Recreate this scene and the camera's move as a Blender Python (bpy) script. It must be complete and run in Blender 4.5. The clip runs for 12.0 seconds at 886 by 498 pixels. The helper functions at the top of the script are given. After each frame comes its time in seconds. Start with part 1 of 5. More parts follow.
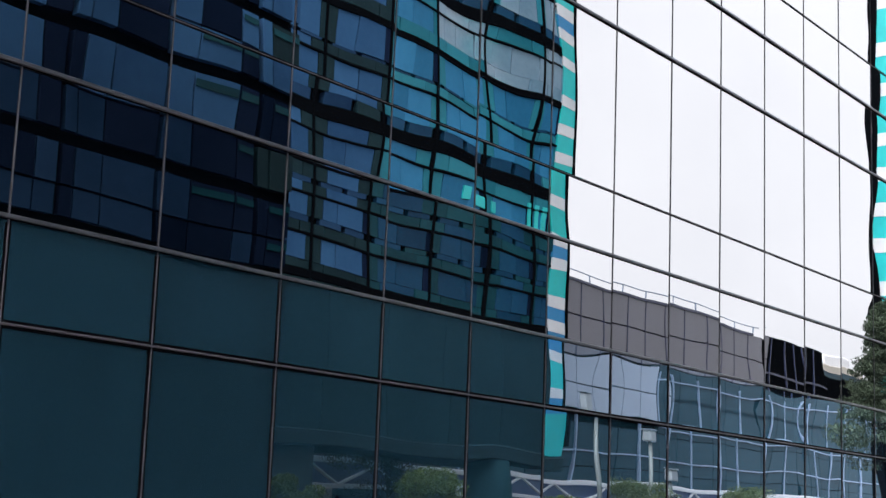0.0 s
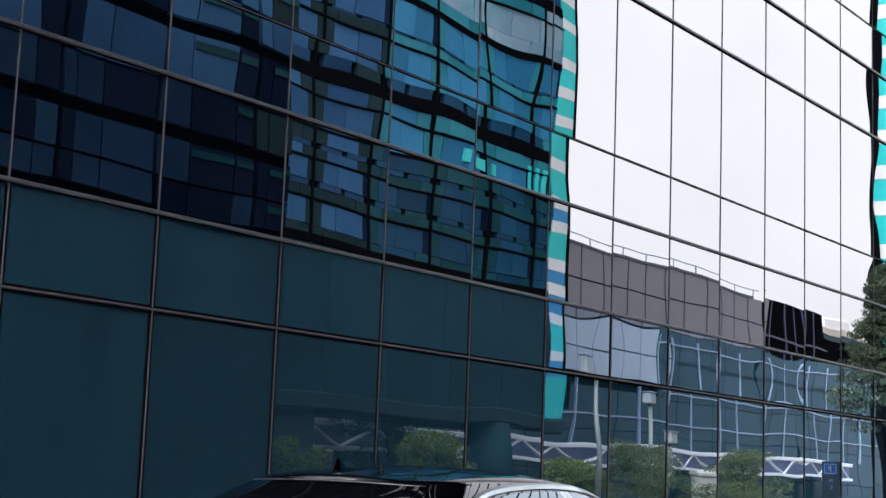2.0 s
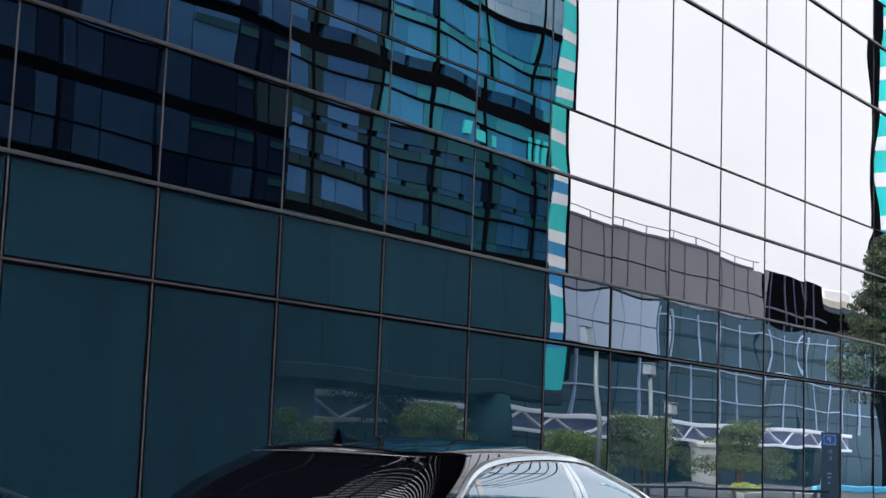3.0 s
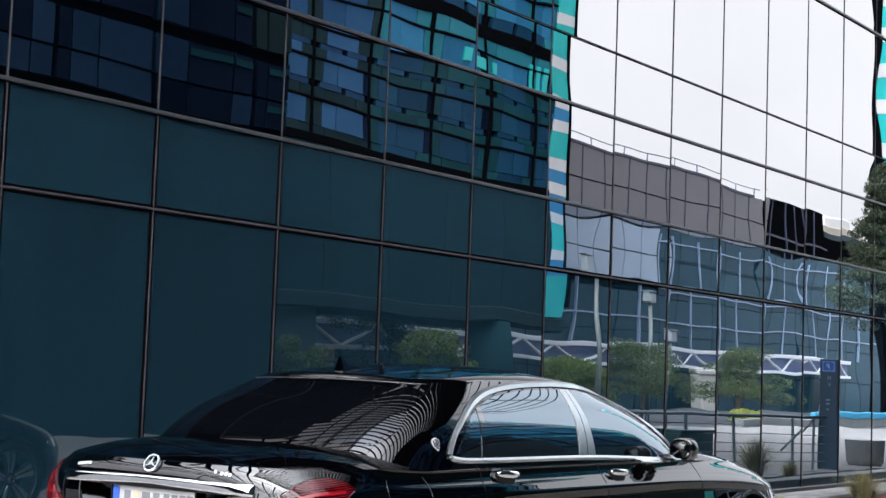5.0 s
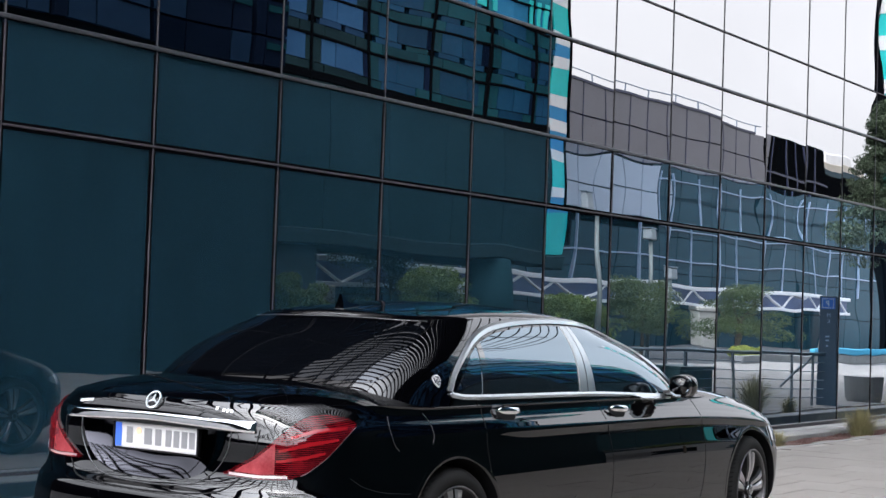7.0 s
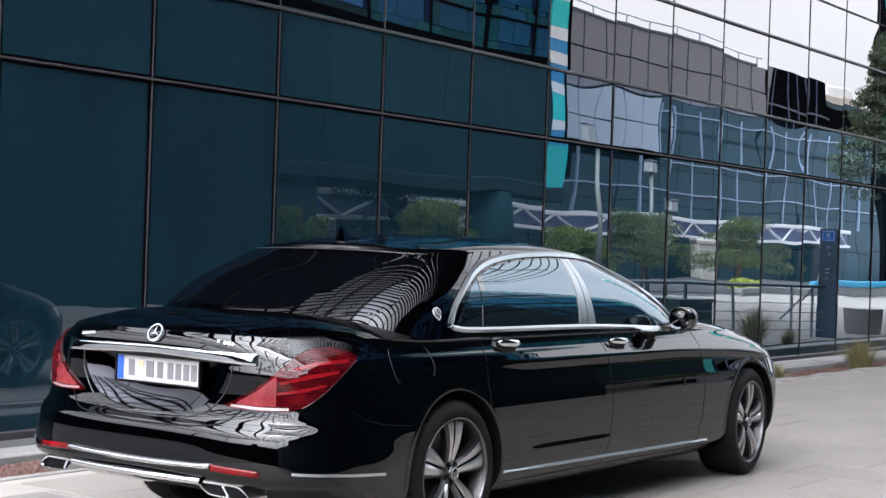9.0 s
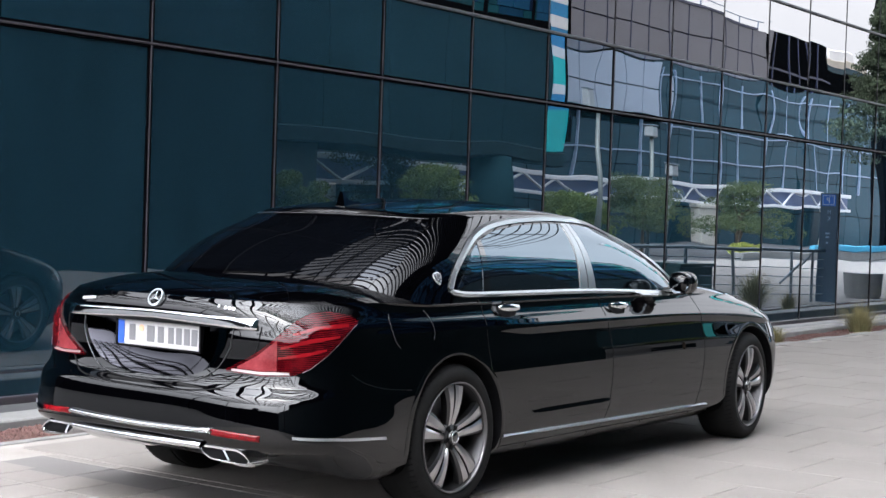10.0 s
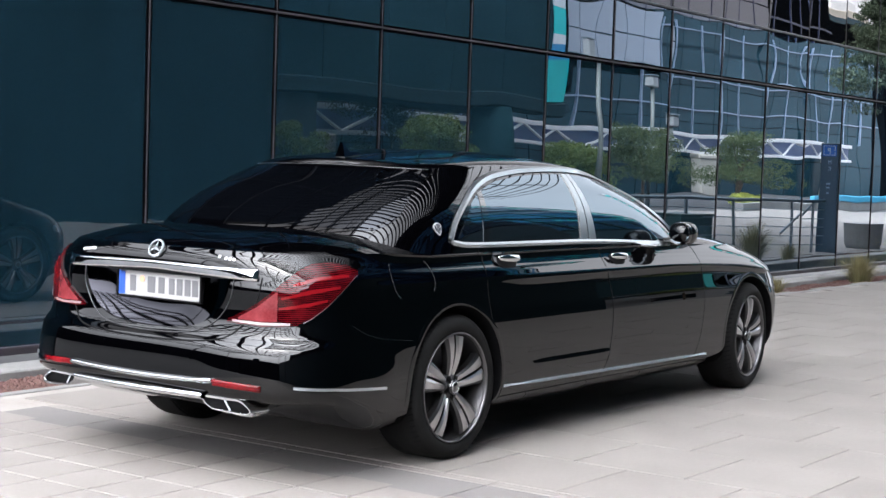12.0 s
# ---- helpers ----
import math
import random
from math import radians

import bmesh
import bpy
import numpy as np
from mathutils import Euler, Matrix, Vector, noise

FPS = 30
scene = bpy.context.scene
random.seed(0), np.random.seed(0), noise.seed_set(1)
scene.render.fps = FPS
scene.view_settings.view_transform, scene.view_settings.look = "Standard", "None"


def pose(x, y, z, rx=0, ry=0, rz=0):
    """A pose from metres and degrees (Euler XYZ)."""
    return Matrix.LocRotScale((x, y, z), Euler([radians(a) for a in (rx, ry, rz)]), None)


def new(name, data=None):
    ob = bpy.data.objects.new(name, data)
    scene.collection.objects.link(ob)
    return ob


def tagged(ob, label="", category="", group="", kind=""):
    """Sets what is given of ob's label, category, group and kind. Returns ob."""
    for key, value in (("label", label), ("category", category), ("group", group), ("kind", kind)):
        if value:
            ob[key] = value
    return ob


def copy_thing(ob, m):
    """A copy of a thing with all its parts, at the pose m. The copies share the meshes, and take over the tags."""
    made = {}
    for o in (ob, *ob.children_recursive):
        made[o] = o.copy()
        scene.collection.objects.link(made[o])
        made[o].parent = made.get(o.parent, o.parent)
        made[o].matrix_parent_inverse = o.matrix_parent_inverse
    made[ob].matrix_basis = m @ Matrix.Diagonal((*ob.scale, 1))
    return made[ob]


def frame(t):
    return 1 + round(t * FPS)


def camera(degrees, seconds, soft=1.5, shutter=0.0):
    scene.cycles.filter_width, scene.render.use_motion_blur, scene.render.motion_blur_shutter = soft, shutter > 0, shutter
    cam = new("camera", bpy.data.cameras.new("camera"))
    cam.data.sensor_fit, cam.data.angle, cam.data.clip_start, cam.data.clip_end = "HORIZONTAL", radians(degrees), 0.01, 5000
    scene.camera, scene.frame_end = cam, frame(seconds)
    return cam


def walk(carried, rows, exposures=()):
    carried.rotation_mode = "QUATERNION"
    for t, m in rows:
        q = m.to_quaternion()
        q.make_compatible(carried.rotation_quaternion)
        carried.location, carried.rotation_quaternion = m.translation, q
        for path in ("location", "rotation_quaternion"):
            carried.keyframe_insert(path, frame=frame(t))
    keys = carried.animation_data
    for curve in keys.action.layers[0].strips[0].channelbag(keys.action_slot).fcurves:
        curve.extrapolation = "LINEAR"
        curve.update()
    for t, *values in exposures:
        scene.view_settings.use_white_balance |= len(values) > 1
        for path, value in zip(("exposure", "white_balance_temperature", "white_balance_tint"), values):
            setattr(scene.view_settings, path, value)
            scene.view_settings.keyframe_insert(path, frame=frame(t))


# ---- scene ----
cam = camera(32.38, 12.0)
# seconds, heading from the y axis towards x, pitch, lean
ROWS = [
    (0, 54.276, 9.97, 2.182),
    (0.5, 54.285, 9.654, 2.175),
    (1, 54.292, 9.377, 2.168),
    (1.5, 54.301, 9.063, 2.161),
    (2, 54.315, 8.582, 2.149),
    (2.5, 54.328, 8.106, 2.138),
    (3, 54.345, 7.517, 2.124),
    (5, 54.421, 4.806, 2.06),
    (5.5, 54.441, 4.108, 2.044),
    (6, 54.457, 3.53, 2.03),
    (6.5, 54.472, 3.007, 2.018),
    (7, 54.487, 2.456, 2.005),
    (9, 54.557, -0.06, 1.945),
    (9.5, 54.574, -0.664, 1.931),
    (10, 54.595, -1.388, 1.914),
    (10.5, 54.611, -1.971, 1.9),
    (11, 54.626, -2.499, 1.888),
    (11.5, 54.639, -2.946, 1.877),
    (12, 54.647, -3.24, 1.871),
]
EYE = (0.0, 0.0, 1.422)
walk(cam, [(t, pose(*EYE, 0, 0, -yaw) @ pose(0, 0, 0, 90 + pitch) @ pose(0, 0, 0, 0, 0, roll)) for t, yaw, pitch, roll in ROWS])

# ---- world and sun: a bright overcast day ----
world = bpy.data.worlds.new("overcast_sky")
scene.world = world
world.use_nodes = True
wn, wl = world.node_tree.nodes, world.node_tree.links
SUN_ELEV, SUN_ROT = radians(50), radians(270)
sky = wn.new("ShaderNodeTexSky")
sky.sky_type, sky.sun_disc = "NISHITA", False
sky.sun_elevation, sky.sun_rotation = SUN_ELEV, SUN_ROT
sky.air_density, sky.dust_density = 1.6, 6.0
grey = wn.new("ShaderNodeHueSaturation")
grey.inputs["Saturation"].default_value = 0.12
wl.new(sky.outputs[0], grey.inputs["Color"])
cloud = wn.new("ShaderNodeTexNoise")
cloud.inputs["Scale"].default_value, cloud.inputs["Detail"].default_value = 2.2, 5.0
cramp = wn.new("ShaderNodeValToRGB")
cramp.color_ramp.elements[0].position, cramp.color_ramp.elements[0].color = 0.3, (7.35, 7.75, 8.75, 1)
cramp.color_ramp.elements[1].position, cramp.color_ramp.elements[1].color = 0.7, (11.1, 11.5, 12.6, 1)
wl.new(cloud.outputs["Fac"], cramp.inputs["Fac"])
wmix = wn.new("ShaderNodeMixRGB")
wmix.inputs["Fac"].default_value = 0.8
wl.new(grey.outputs[0], wmix.inputs["Color1"])
wl.new(cramp.outputs[0], wmix.inputs["Color2"])
wco = wn.new("ShaderNodeTexCoord")
wsep = wn.new("ShaderNodeSeparateXYZ")
wl.new(wco.outputs["Generated"], wsep.inputs[0])
rise = wn.new("ShaderNodeMapRange")
rise.inputs["From Min"].default_value, rise.inputs["From Max"].default_value = 0.0, 1.0
rise.inputs["To Min"].default_value, rise.inputs["To Max"].default_value = 2.15, 2.8
square = wn.new("ShaderNodeMath")
square.operation, square.inputs[1].default_value = "POWER", 3.0
wl.new(wsep.outputs["Z"], square.inputs[0])
wl.new(square.outputs[0], rise.inputs["Value"])
wmul = wn.new("ShaderNodeVectorMath")
wmul.operation = "SCALE"
wl.new(wmix.outputs[0], wmul.inputs[0])
wl.new(rise.outputs[0], wmul.inputs["Scale"])
# the cloud is brighter round the veiled sun
toward = wn.new("ShaderNodeVectorMath")
toward.operation = "DOT_PRODUCT"
toward.inputs[1].default_value = (-math.cos(SUN_ELEV), 0.0, math.sin(SUN_ELEV))
wl.new(wco.outputs["Generated"], toward.inputs[0])
glow = wn.new("ShaderNodeMapRange")
glow.interpolation_type = "SMOOTHSTEP"
glow.inputs["From Min"].default_value, glow.inputs["From Max"].default_value = 0.55, 1.0
glow.inputs["To Min"].default_value, glow.inputs["To Max"].default_value = 1.0, 5.0
wl.new(toward.outputs["Value"], glow.inputs["Value"])
wglow = wn.new("ShaderNodeVectorMath")
wglow.operation = "SCALE"
wl.new(wmul.outputs[0], wglow.inputs[0])
wl.new(glow.outputs[0], wglow.inputs["Scale"])
wl.new(wglow.outputs[0], wn["Background"].inputs["Color"])
wn["Background"].inputs["Strength"].default_value = 0.150
sun_data = bpy.data.lights.new("sun", "SUN")
sun_data.energy, sun_data.angle, sun_data.color = 0.6, radians(60), (1.0, 0.975, 0.95)
sun = new("sun", sun_data)
sun.rotation_euler = (0, radians(-40), 0)
scene.view_settings.exposure = 0.0

# ---- materials ----


def material(name, colour, rough=0.5, metal=0.0, coat=0.0, ior=1.5, spec=0.5):
    m = bpy.data.materials.new(name)
    m.use_nodes = True
    b = m.node_tree.nodes["Principled BSDF"]
    b.inputs["Base Color"].default_value = (*colour, 1)
    b.inputs["Roughness"].default_value, b.inputs["Metallic"].default_value = rough, metal
    b.inputs["Coat Weight"].default_value, b.inputs["IOR"].default_value = coat, ior
    b.inputs["Specular IOR Level"].default_value = spec
    return m


def varied(m, low, high, scale=3.0, fine=60.0, bump=0.02, island=0.0, stretch=(1, 1, 1), rough=None, obrand=0.0):
    """Colour between low and high by noise at two scales, with a little relief."""
    n, l = m.node_tree.nodes, m.node_tree.links
    b = n["Principled BSDF"]
    geo = n.new("ShaderNodeNewGeometry")
    mp = n.new("ShaderNodeMapping")
    mp.inputs["Scale"].default_value = stretch
    l.new(geo.outputs["Position"], mp.inputs["Vector"])
    a, c = n.new("ShaderNodeTexNoise"), n.new("ShaderNodeTexNoise")
    a.inputs["Scale"].default_value, a.inputs["Detail"].default_value = scale, 6
    c.inputs["Scale"].default_value, c.inputs["Detail"].default_value = fine, 3
    l.new(mp.outputs[0], a.inputs["Vector"]), l.new(mp.outputs[0], c.inputs["Vector"])
    add = n.new("ShaderNodeMath")
    add.operation = "MULTIPLY_ADD"
    add.inputs[1].default_value = 0.35
    l.new(c.outputs["Fac"], add.inputs[0]), l.new(a.outputs["Fac"], add.inputs[2])
    last = add.outputs[0]
    if island or obrand:
        rnd = n.new("ShaderNodeMath")
        rnd.operation = "MULTIPLY_ADD"
        rnd.inputs[1].default_value = island or obrand
        if island:
            l.new(geo.outputs["Random Per Island"], rnd.inputs[0])
        else:
            l.new(n.new("ShaderNodeObjectInfo").outputs["Random"], rnd.inputs[0])
        l.new(last, rnd.inputs[2])
        last = rnd.outputs[0]
    r = n.new("ShaderNodeMapRange")
    r.inputs["From Min"].default_value = 0.45
    r.inputs["From Max"].default_value = 0.95 + (island or obrand)
    l.new(last, r.inputs["Value"])
    mix = n.new("ShaderNodeMixRGB")
    mix.inputs["Color1"].default_value, mix.inputs["Color2"].default_value = (*low, 1), (*high, 1)
    l.new(r.outputs[0], mix.inputs["Fac"])
    l.new(mix.outputs[0], b.inputs["Base Color"])
    if rough:
        rr = n.new("ShaderNodeMapRange")
        rr.inputs["To Min"].default_value, rr.inputs["To Max"].default_value = rough
        l.new(a.outputs["Fac"], rr.inputs["Value"]), l.new(rr.outputs[0], b.inputs["Roughness"])
    if bump:
        bp = n.new("ShaderNodeBump")
        bp.inputs["Distance"].default_value, bp.inputs["Strength"].default_value = bump, 0.5
        l.new(c.outputs["Fac"], bp.inputs["Height"]), l.new(bp.outputs[0], b.inputs["Normal"])
    return m


def mirror_glass(name, body, tint, low, wave, scale, rough=0.0):
    """Coated window glass: a dark body and a mirror coat whose strength grows towards grazing view; slow waves bend what it reflects."""
    m = bpy.data.materials.new(name)
    m.use_nodes = True
    n, l = m.node_tree.nodes, m.node_tree.links
    b = n["Principled BSDF"]
    b.inputs["Roughness"].default_value, b.inputs["Specular IOR Level"].default_value = 0.6, 0.0
    geo, info = n.new("ShaderNodeNewGeometry"), n.new("ShaderNodeObjectInfo")
    # noise drawn out vertically varies the body colour
    streaks = n.new("ShaderNodeTexNoise")
    streaks.inputs["Scale"].default_value, streaks.inputs["Detail"].default_value, streaks.inputs["Roughness"].default_value = 1.0, 7, 0.6
    fall = n.new("ShaderNodeMapping")
    fall.inputs["Scale"].default_value = (3.2, 1.0, 0.55)
    l.new(geo.outputs["Position"], fall.inputs["Vector"]), l.new(fall.outputs[0], streaks.inputs["Vector"])
    ramp = n.new("ShaderNodeMixRGB")
    ramp.inputs["Color1"].default_value = (*[c * 0.45 for c in body], 1)
    ramp.inputs["Color2"].default_value = (*[c * 1.55 for c in body], 1)
    l.new(streaks.outputs["Fac"], ramp.inputs["Fac"]), l.new(ramp.outputs[0], b.inputs["Base Color"])
    shift = n.new("ShaderNodeVectorMath")
    shift.operation = "MULTIPLY_ADD"
    comb = n.new("ShaderNodeCombineXYZ")
    for k in range(3):
        l.new(info.outputs["Random"], comb.inputs[k])
    shift.inputs[1].default_value = (37, 11, 53)
    l.new(comb.outputs[0], shift.inputs[0]), l.new(geo.outputs["Position"], shift.inputs[2])
    w = n.new("ShaderNodeTexNoise")
    w.inputs["Scale"].default_value, w.inputs["Detail"].default_value, w.inputs["Roughness"].default_value = scale, 1.0, 0.4
    l.new(shift.outputs[0], w.inputs["Vector"])
    bp = n.new("ShaderNodeBump")
    bp.inputs["Strength"].default_value, bp.inputs["Distance"].default_value = 1.0, wave
    l.new(w.outputs["Fac"], bp.inputs["Height"])
    g = n.new("ShaderNodeBsdfGlossy")
    g.inputs["Color"].default_value, g.inputs["Roughness"].default_value = (*tint, 1), rough
    l.new(bp.outputs[0], g.inputs["Normal"])
    fr = n.new("ShaderNodeFresnel")
    fr.inputs["IOR"].default_value = 1.6
    mr = n.new("ShaderNodeMapRange")
    mr.inputs["From Min"].default_value, mr.inputs["From Max"].default_value = 0.05, 0.225
    mr.inputs["To Min"].default_value, mr.inputs["To Max"].default_value = low, 0.93
    l.new(fr.outputs[0], mr.inputs["Value"])
    mix = n.new("ShaderNodeMixShader")
    l.new(mr.outputs[0], mix.inputs[0]), l.new(b.outputs[0], mix.inputs[1]), l.new(g.outputs[0], mix.inputs[2])
    l.new(mix.outputs[0], n["Material Output"].inputs["Surface"])
    return m


PAINT = material("black_paint", (0.0003, 0.0003, 0.0005), 0.3, 0.0, 1.0, 1.5, 0.0)
PAINT.node_tree.nodes["Principled BSDF"].inputs["Coat Roughness"].default_value = 0.008
PAINT.node_tree.nodes["Principled BSDF"].inputs["Coat IOR"].default_value = 1.48
CHROME = material("chrome", (0.656, 0.664, 0.68), 0.06, 1.0)
SATIN = material("satin_chrome", (0.368, 0.392, 0.408), 0.30, 1.0)
BRIGHT_TRIM = material("bright_trim", (0.60, 0.63, 0.66), 0.34, 1.0)
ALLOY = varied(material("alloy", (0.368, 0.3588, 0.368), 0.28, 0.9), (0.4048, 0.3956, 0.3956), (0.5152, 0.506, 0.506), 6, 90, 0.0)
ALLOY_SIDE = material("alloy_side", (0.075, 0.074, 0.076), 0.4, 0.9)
DARK_CHROME = material("dark_chrome", (0.032, 0.032, 0.037), 0.05, 1.0)
ALLOY_DARK = material("alloy_dark", (0.08, 0.08, 0.084), 0.35, 0.9)
RUBBER = varied(material("rubber", (0.010, 0.010, 0.010), 0.75, spec=0.12), (0.0065, 0.0065, 0.0065), (0.0125, 0.0125, 0.0125), 8, 120, 0.001)
BLACK = material("black_plastic", (0.004, 0.004, 0.0045), 0.6, spec=0.08)
GLOSS_BLACK = material("gloss_black", (0.004, 0.004, 0.005), 0.05, 0.0, 1.0)
CAR_GLASS = material("car_glass", (0.004, 0.006, 0.008), 0.01, 0.0, 0.0, 1.75, 0.9)
CAR_GLASS.node_tree.nodes["Principled BSDF"].inputs["Specular Tint"].default_value = (0.62, 0.84, 1.0, 1)
RED_LENS = varied(material("red_lens", (0.16, 0.0032, 0.0048), 0.10, 0.0, 1.0, 1.5, 0.0), (0.048, 0.0008, 0.0016), (0.176, 0.0024, 0.0056), 9, 60, 0.0)
def lens_bands(m):
    """Moulded bands across a lamp lens."""
    n, l = m.node_tree.nodes, m.node_tree.links
    geo, sep = n.new("ShaderNodeNewGeometry"), n.new("ShaderNodeSeparateXYZ")
    l.new(geo.outputs["Position"], sep.inputs[0])
    tilt = n.new("ShaderNodeMath")
    tilt.operation, tilt.inputs[1].default_value = "MULTIPLY_ADD", -0.10
    l.new(sep.outputs["X"], tilt.inputs[0]), l.new(sep.outputs["Z"], tilt.inputs[2])
    wave = n.new("ShaderNodeMath")
    wave.operation, wave.inputs[1].default_value = "MULTIPLY", 760.0
    l.new(tilt.outputs[0], wave.inputs[0])
    sine = n.new("ShaderNodeMath")
    sine.operation = "SINE"
    l.new(wave.outputs[0], sine.inputs[0])
    fine = n.new("ShaderNodeTexNoise")
    fine.inputs["Scale"].default_value = 13
    l.new(geo.outputs["Position"], fine.inputs["Vector"])
    both_ = n.new("ShaderNodeMath")
    both_.operation, both_.inputs[1].default_value = "MULTIPLY_ADD", 4.0
    l.new(fine.outputs["Fac"], both_.inputs[0]), l.new(sine.outputs[0], both_.inputs[2])
    ramp = n.new("ShaderNodeMapRange")
    ramp.inputs["From Min"].default_value, ramp.inputs["From Max"].default_value = 0.9, 3.2
    l.new(both_.outputs[0], ramp.inputs["Value"])
    mix = n.new("ShaderNodeMixRGB")
    mix.inputs["Color1"].default_value, mix.inputs["Color2"].default_value = (0.009, 0.0003, 0.0008, 1), (0.070, 0.002, 0.004, 1)
    l.new(ramp.outputs[0], mix.inputs["Fac"]), l.new(mix.outputs[0], n["Principled BSDF"].inputs["Base Color"])
    return m


RED_BAR = material("red_light_bar", (0.13, 0.0035, 0.006), 0.12, 0.0, 1.0, 1.5, 0.0)
BANDED_LENS = lens_bands(material("banded_red_lens", (0.2, 0.004, 0.006), 0.10, 0.0, 1.0, 1.5, 0.0))
for lens in (RED_LENS, RED_BAR, BANDED_LENS):
    lens.node_tree.nodes["Principled BSDF"].inputs["Coat IOR"].default_value = 1.36
REAR_GLASS = material("rear_glass", (0.0008, 0.001, 0.0015), 0.01, 0.0, 0.0, 1.5, 0.48)
REAR_GLASS.node_tree.nodes["Principled BSDF"].inputs["Specular Tint"].default_value = (0.85, 0.90, 1.0, 1)
# pink blends the clear lens with a reflection painted onto it
CLEAR_LENS = varied(material("pink_clear_lens", (0.192, 0.028, 0.0336), 0.16, 0.0, 0.4, spec=0.2), (0.104, 0.008, 0.0112), (0.2, 0.036, 0.0416), 12, 90, 0.0)
CAR_LAMP = material("lamp_glass", (0.10, 0.11, 0.12), 0.05, 0.0, 1.0)
WHITE_LENS = material("white_lens", (0.22, 0.155, 0.155), 0.15, 0.0, 1.0)
BADGE = material("badge_metal", (0.656, 0.664, 0.672), 0.42, 0.6)
PLATE_WHITE = material("plate_white", (0.37, 0.37, 0.366), 0.35)
PLATE_BLUE = material("plate_blue", (0.024, 0.08, 0.36), 0.35)
PLATE_DARK = material("plate_dark", (0.128, 0.128, 0.136), 0.4)
PLATE_SEAL = material("plate_seal", (0.62, 0.36, 0.22), 0.4)
PLATE_SEAL_PALE = material("plate_seal_pale", (0.66, 0.64, 0.45), 0.4)

UPPER_GLASS = mirror_glass("upper_facade_glass", (0.004, 0.008, 0.014), (0.372, 0.363, 0.355), 0.84, 0.0045, 0.55)
SPANDREL_GLASS = mirror_glass("spandrel_glass", (0.0100, 0.0360, 0.0560), (0.66, 0.73, 0.80), 0.20, 0.0045, 0.65)
LOWER_GLASS = mirror_glass("lower_facade_glass", (0.0085, 0.0300, 0.0460), (0.66, 0.73, 0.80), 0.14, 0.0045, 0.65)
SILVER = varied(material("silver_rail", (0.084, 0.084, 0.0952), 0.42, 0.5), (0.0644, 0.0644, 0.07392), (0.0952, 0.0952, 0.1064), 3, 80, 0.0)
MULLION = varied(material("brown_mullion", (0.058, 0.050, 0.056), 0.5, 0.0, spec=0.3), (0.046, 0.039, 0.045), (0.070, 0.060, 0.068), 3, 80, 0.0)
THIN_MULLION = material("grey_mullion", (0.060, 0.058, 0.066), 0.6, spec=0.2)
GASKET = material("black_gasket", (0.003, 0.003, 0.004), 0.8, spec=0.0)
PLINTH = varied(material("pale_concrete", (0.2204, 0.216, 0.2072), 0.8), (0.1851, 0.1807, 0.1763), (0.2733, 0.2689, 0.2601), 2.5, 40, 0.003)
PAVER = varied(material("paver", (0.1643, 0.1511, 0.1407), 0.82), (0.1708, 0.1533, 0.1407), (0.2233, 0.203, 0.1873), 1.4, 45, 0.002, obrand=0.14)
PAVER_STUFF = varied(material("paver_far", (0.1643, 0.1511, 0.1407), 0.82), (0.1708, 0.1533, 0.1407), (0.2233, 0.203, 0.1873), 1.4, 45, 0.002, island=0.14)
PAVER_UNSEEN = varied(material("road_paver", (0.062, 0.058, 0.057), 0.85), (0.052, 0.049, 0.048), (0.078, 0.073, 0.070), 1.4, 45, 0.002, island=0.2)
PAVER_DARK = varied(material("dark_paver", (0.113, 0.1083, 0.1089), 0.82), (0.1206, 0.1119, 0.1071), (0.1659, 0.1534, 0.1457), 1.4, 45, 0.002, obrand=0.2)
JOINT = varied(material("joint_sand", (0.234, 0.2145, 0.199), 0.95), (0.234, 0.2097, 0.192), (0.3154, 0.2924, 0.2701), 3, 60, 0.002)
ASPHALT = varied(material("asphalt", (0.05, 0.05, 0.052), 0.85), (0.035, 0.035, 0.037), (0.065, 0.065, 0.067), 0.6, 40, 0.002)
GRAVEL = varied(material("red_gravel", (0.1235, 0.06422, 0.05434), 0.9), (0.0741, 0.03458, 0.03211), (0.1778, 0.0988, 0.08398), 5, 60, 0.0, island=0.5)
SOIL = varied(material("bed_soil", (0.0988, 0.05928, 0.0494), 0.95), (0.05928, 0.03458, 0.02964), (0.1284, 0.07904, 0.06422), 5, 50, 0.01)
DRY_GRASS = varied(material("dry_grass", (0.171, 0.1482, 0.0684), 0.8), (0.1254, 0.1197, 0.0399), (0.3534, 0.3078, 0.171), 4, 30, 0.0, island=0.5)

# ---- building blocks ----


def mesh_of(bm, name, *mats, smooth=False):
    me = bpy.data.meshes.new(name)
    bmesh.ops.recalc_face_normals(bm, faces=bm.faces)
    bm.to_mesh(me)
    bm.free()
    for m in mats:
        me.materials.append(m)
    if smooth:
        for p in me.polygons:
            p.use_smooth = True
    return me


def part(name, bm, mat, parent=None, label="", smooth=False):
    me = bm if isinstance(bm, bpy.types.Mesh) else mesh_of(bm, name, mat, smooth=smooth)
    ob = new(name, me)
    ob.parent = parent
    if label:
        tagged(ob, label)
    return ob


def thing(name, label, category, group="", kind="", at=(0, 0, 0)):
    ob = new(name)
    ob.location = at
    return tagged(ob, label, category, group, kind)


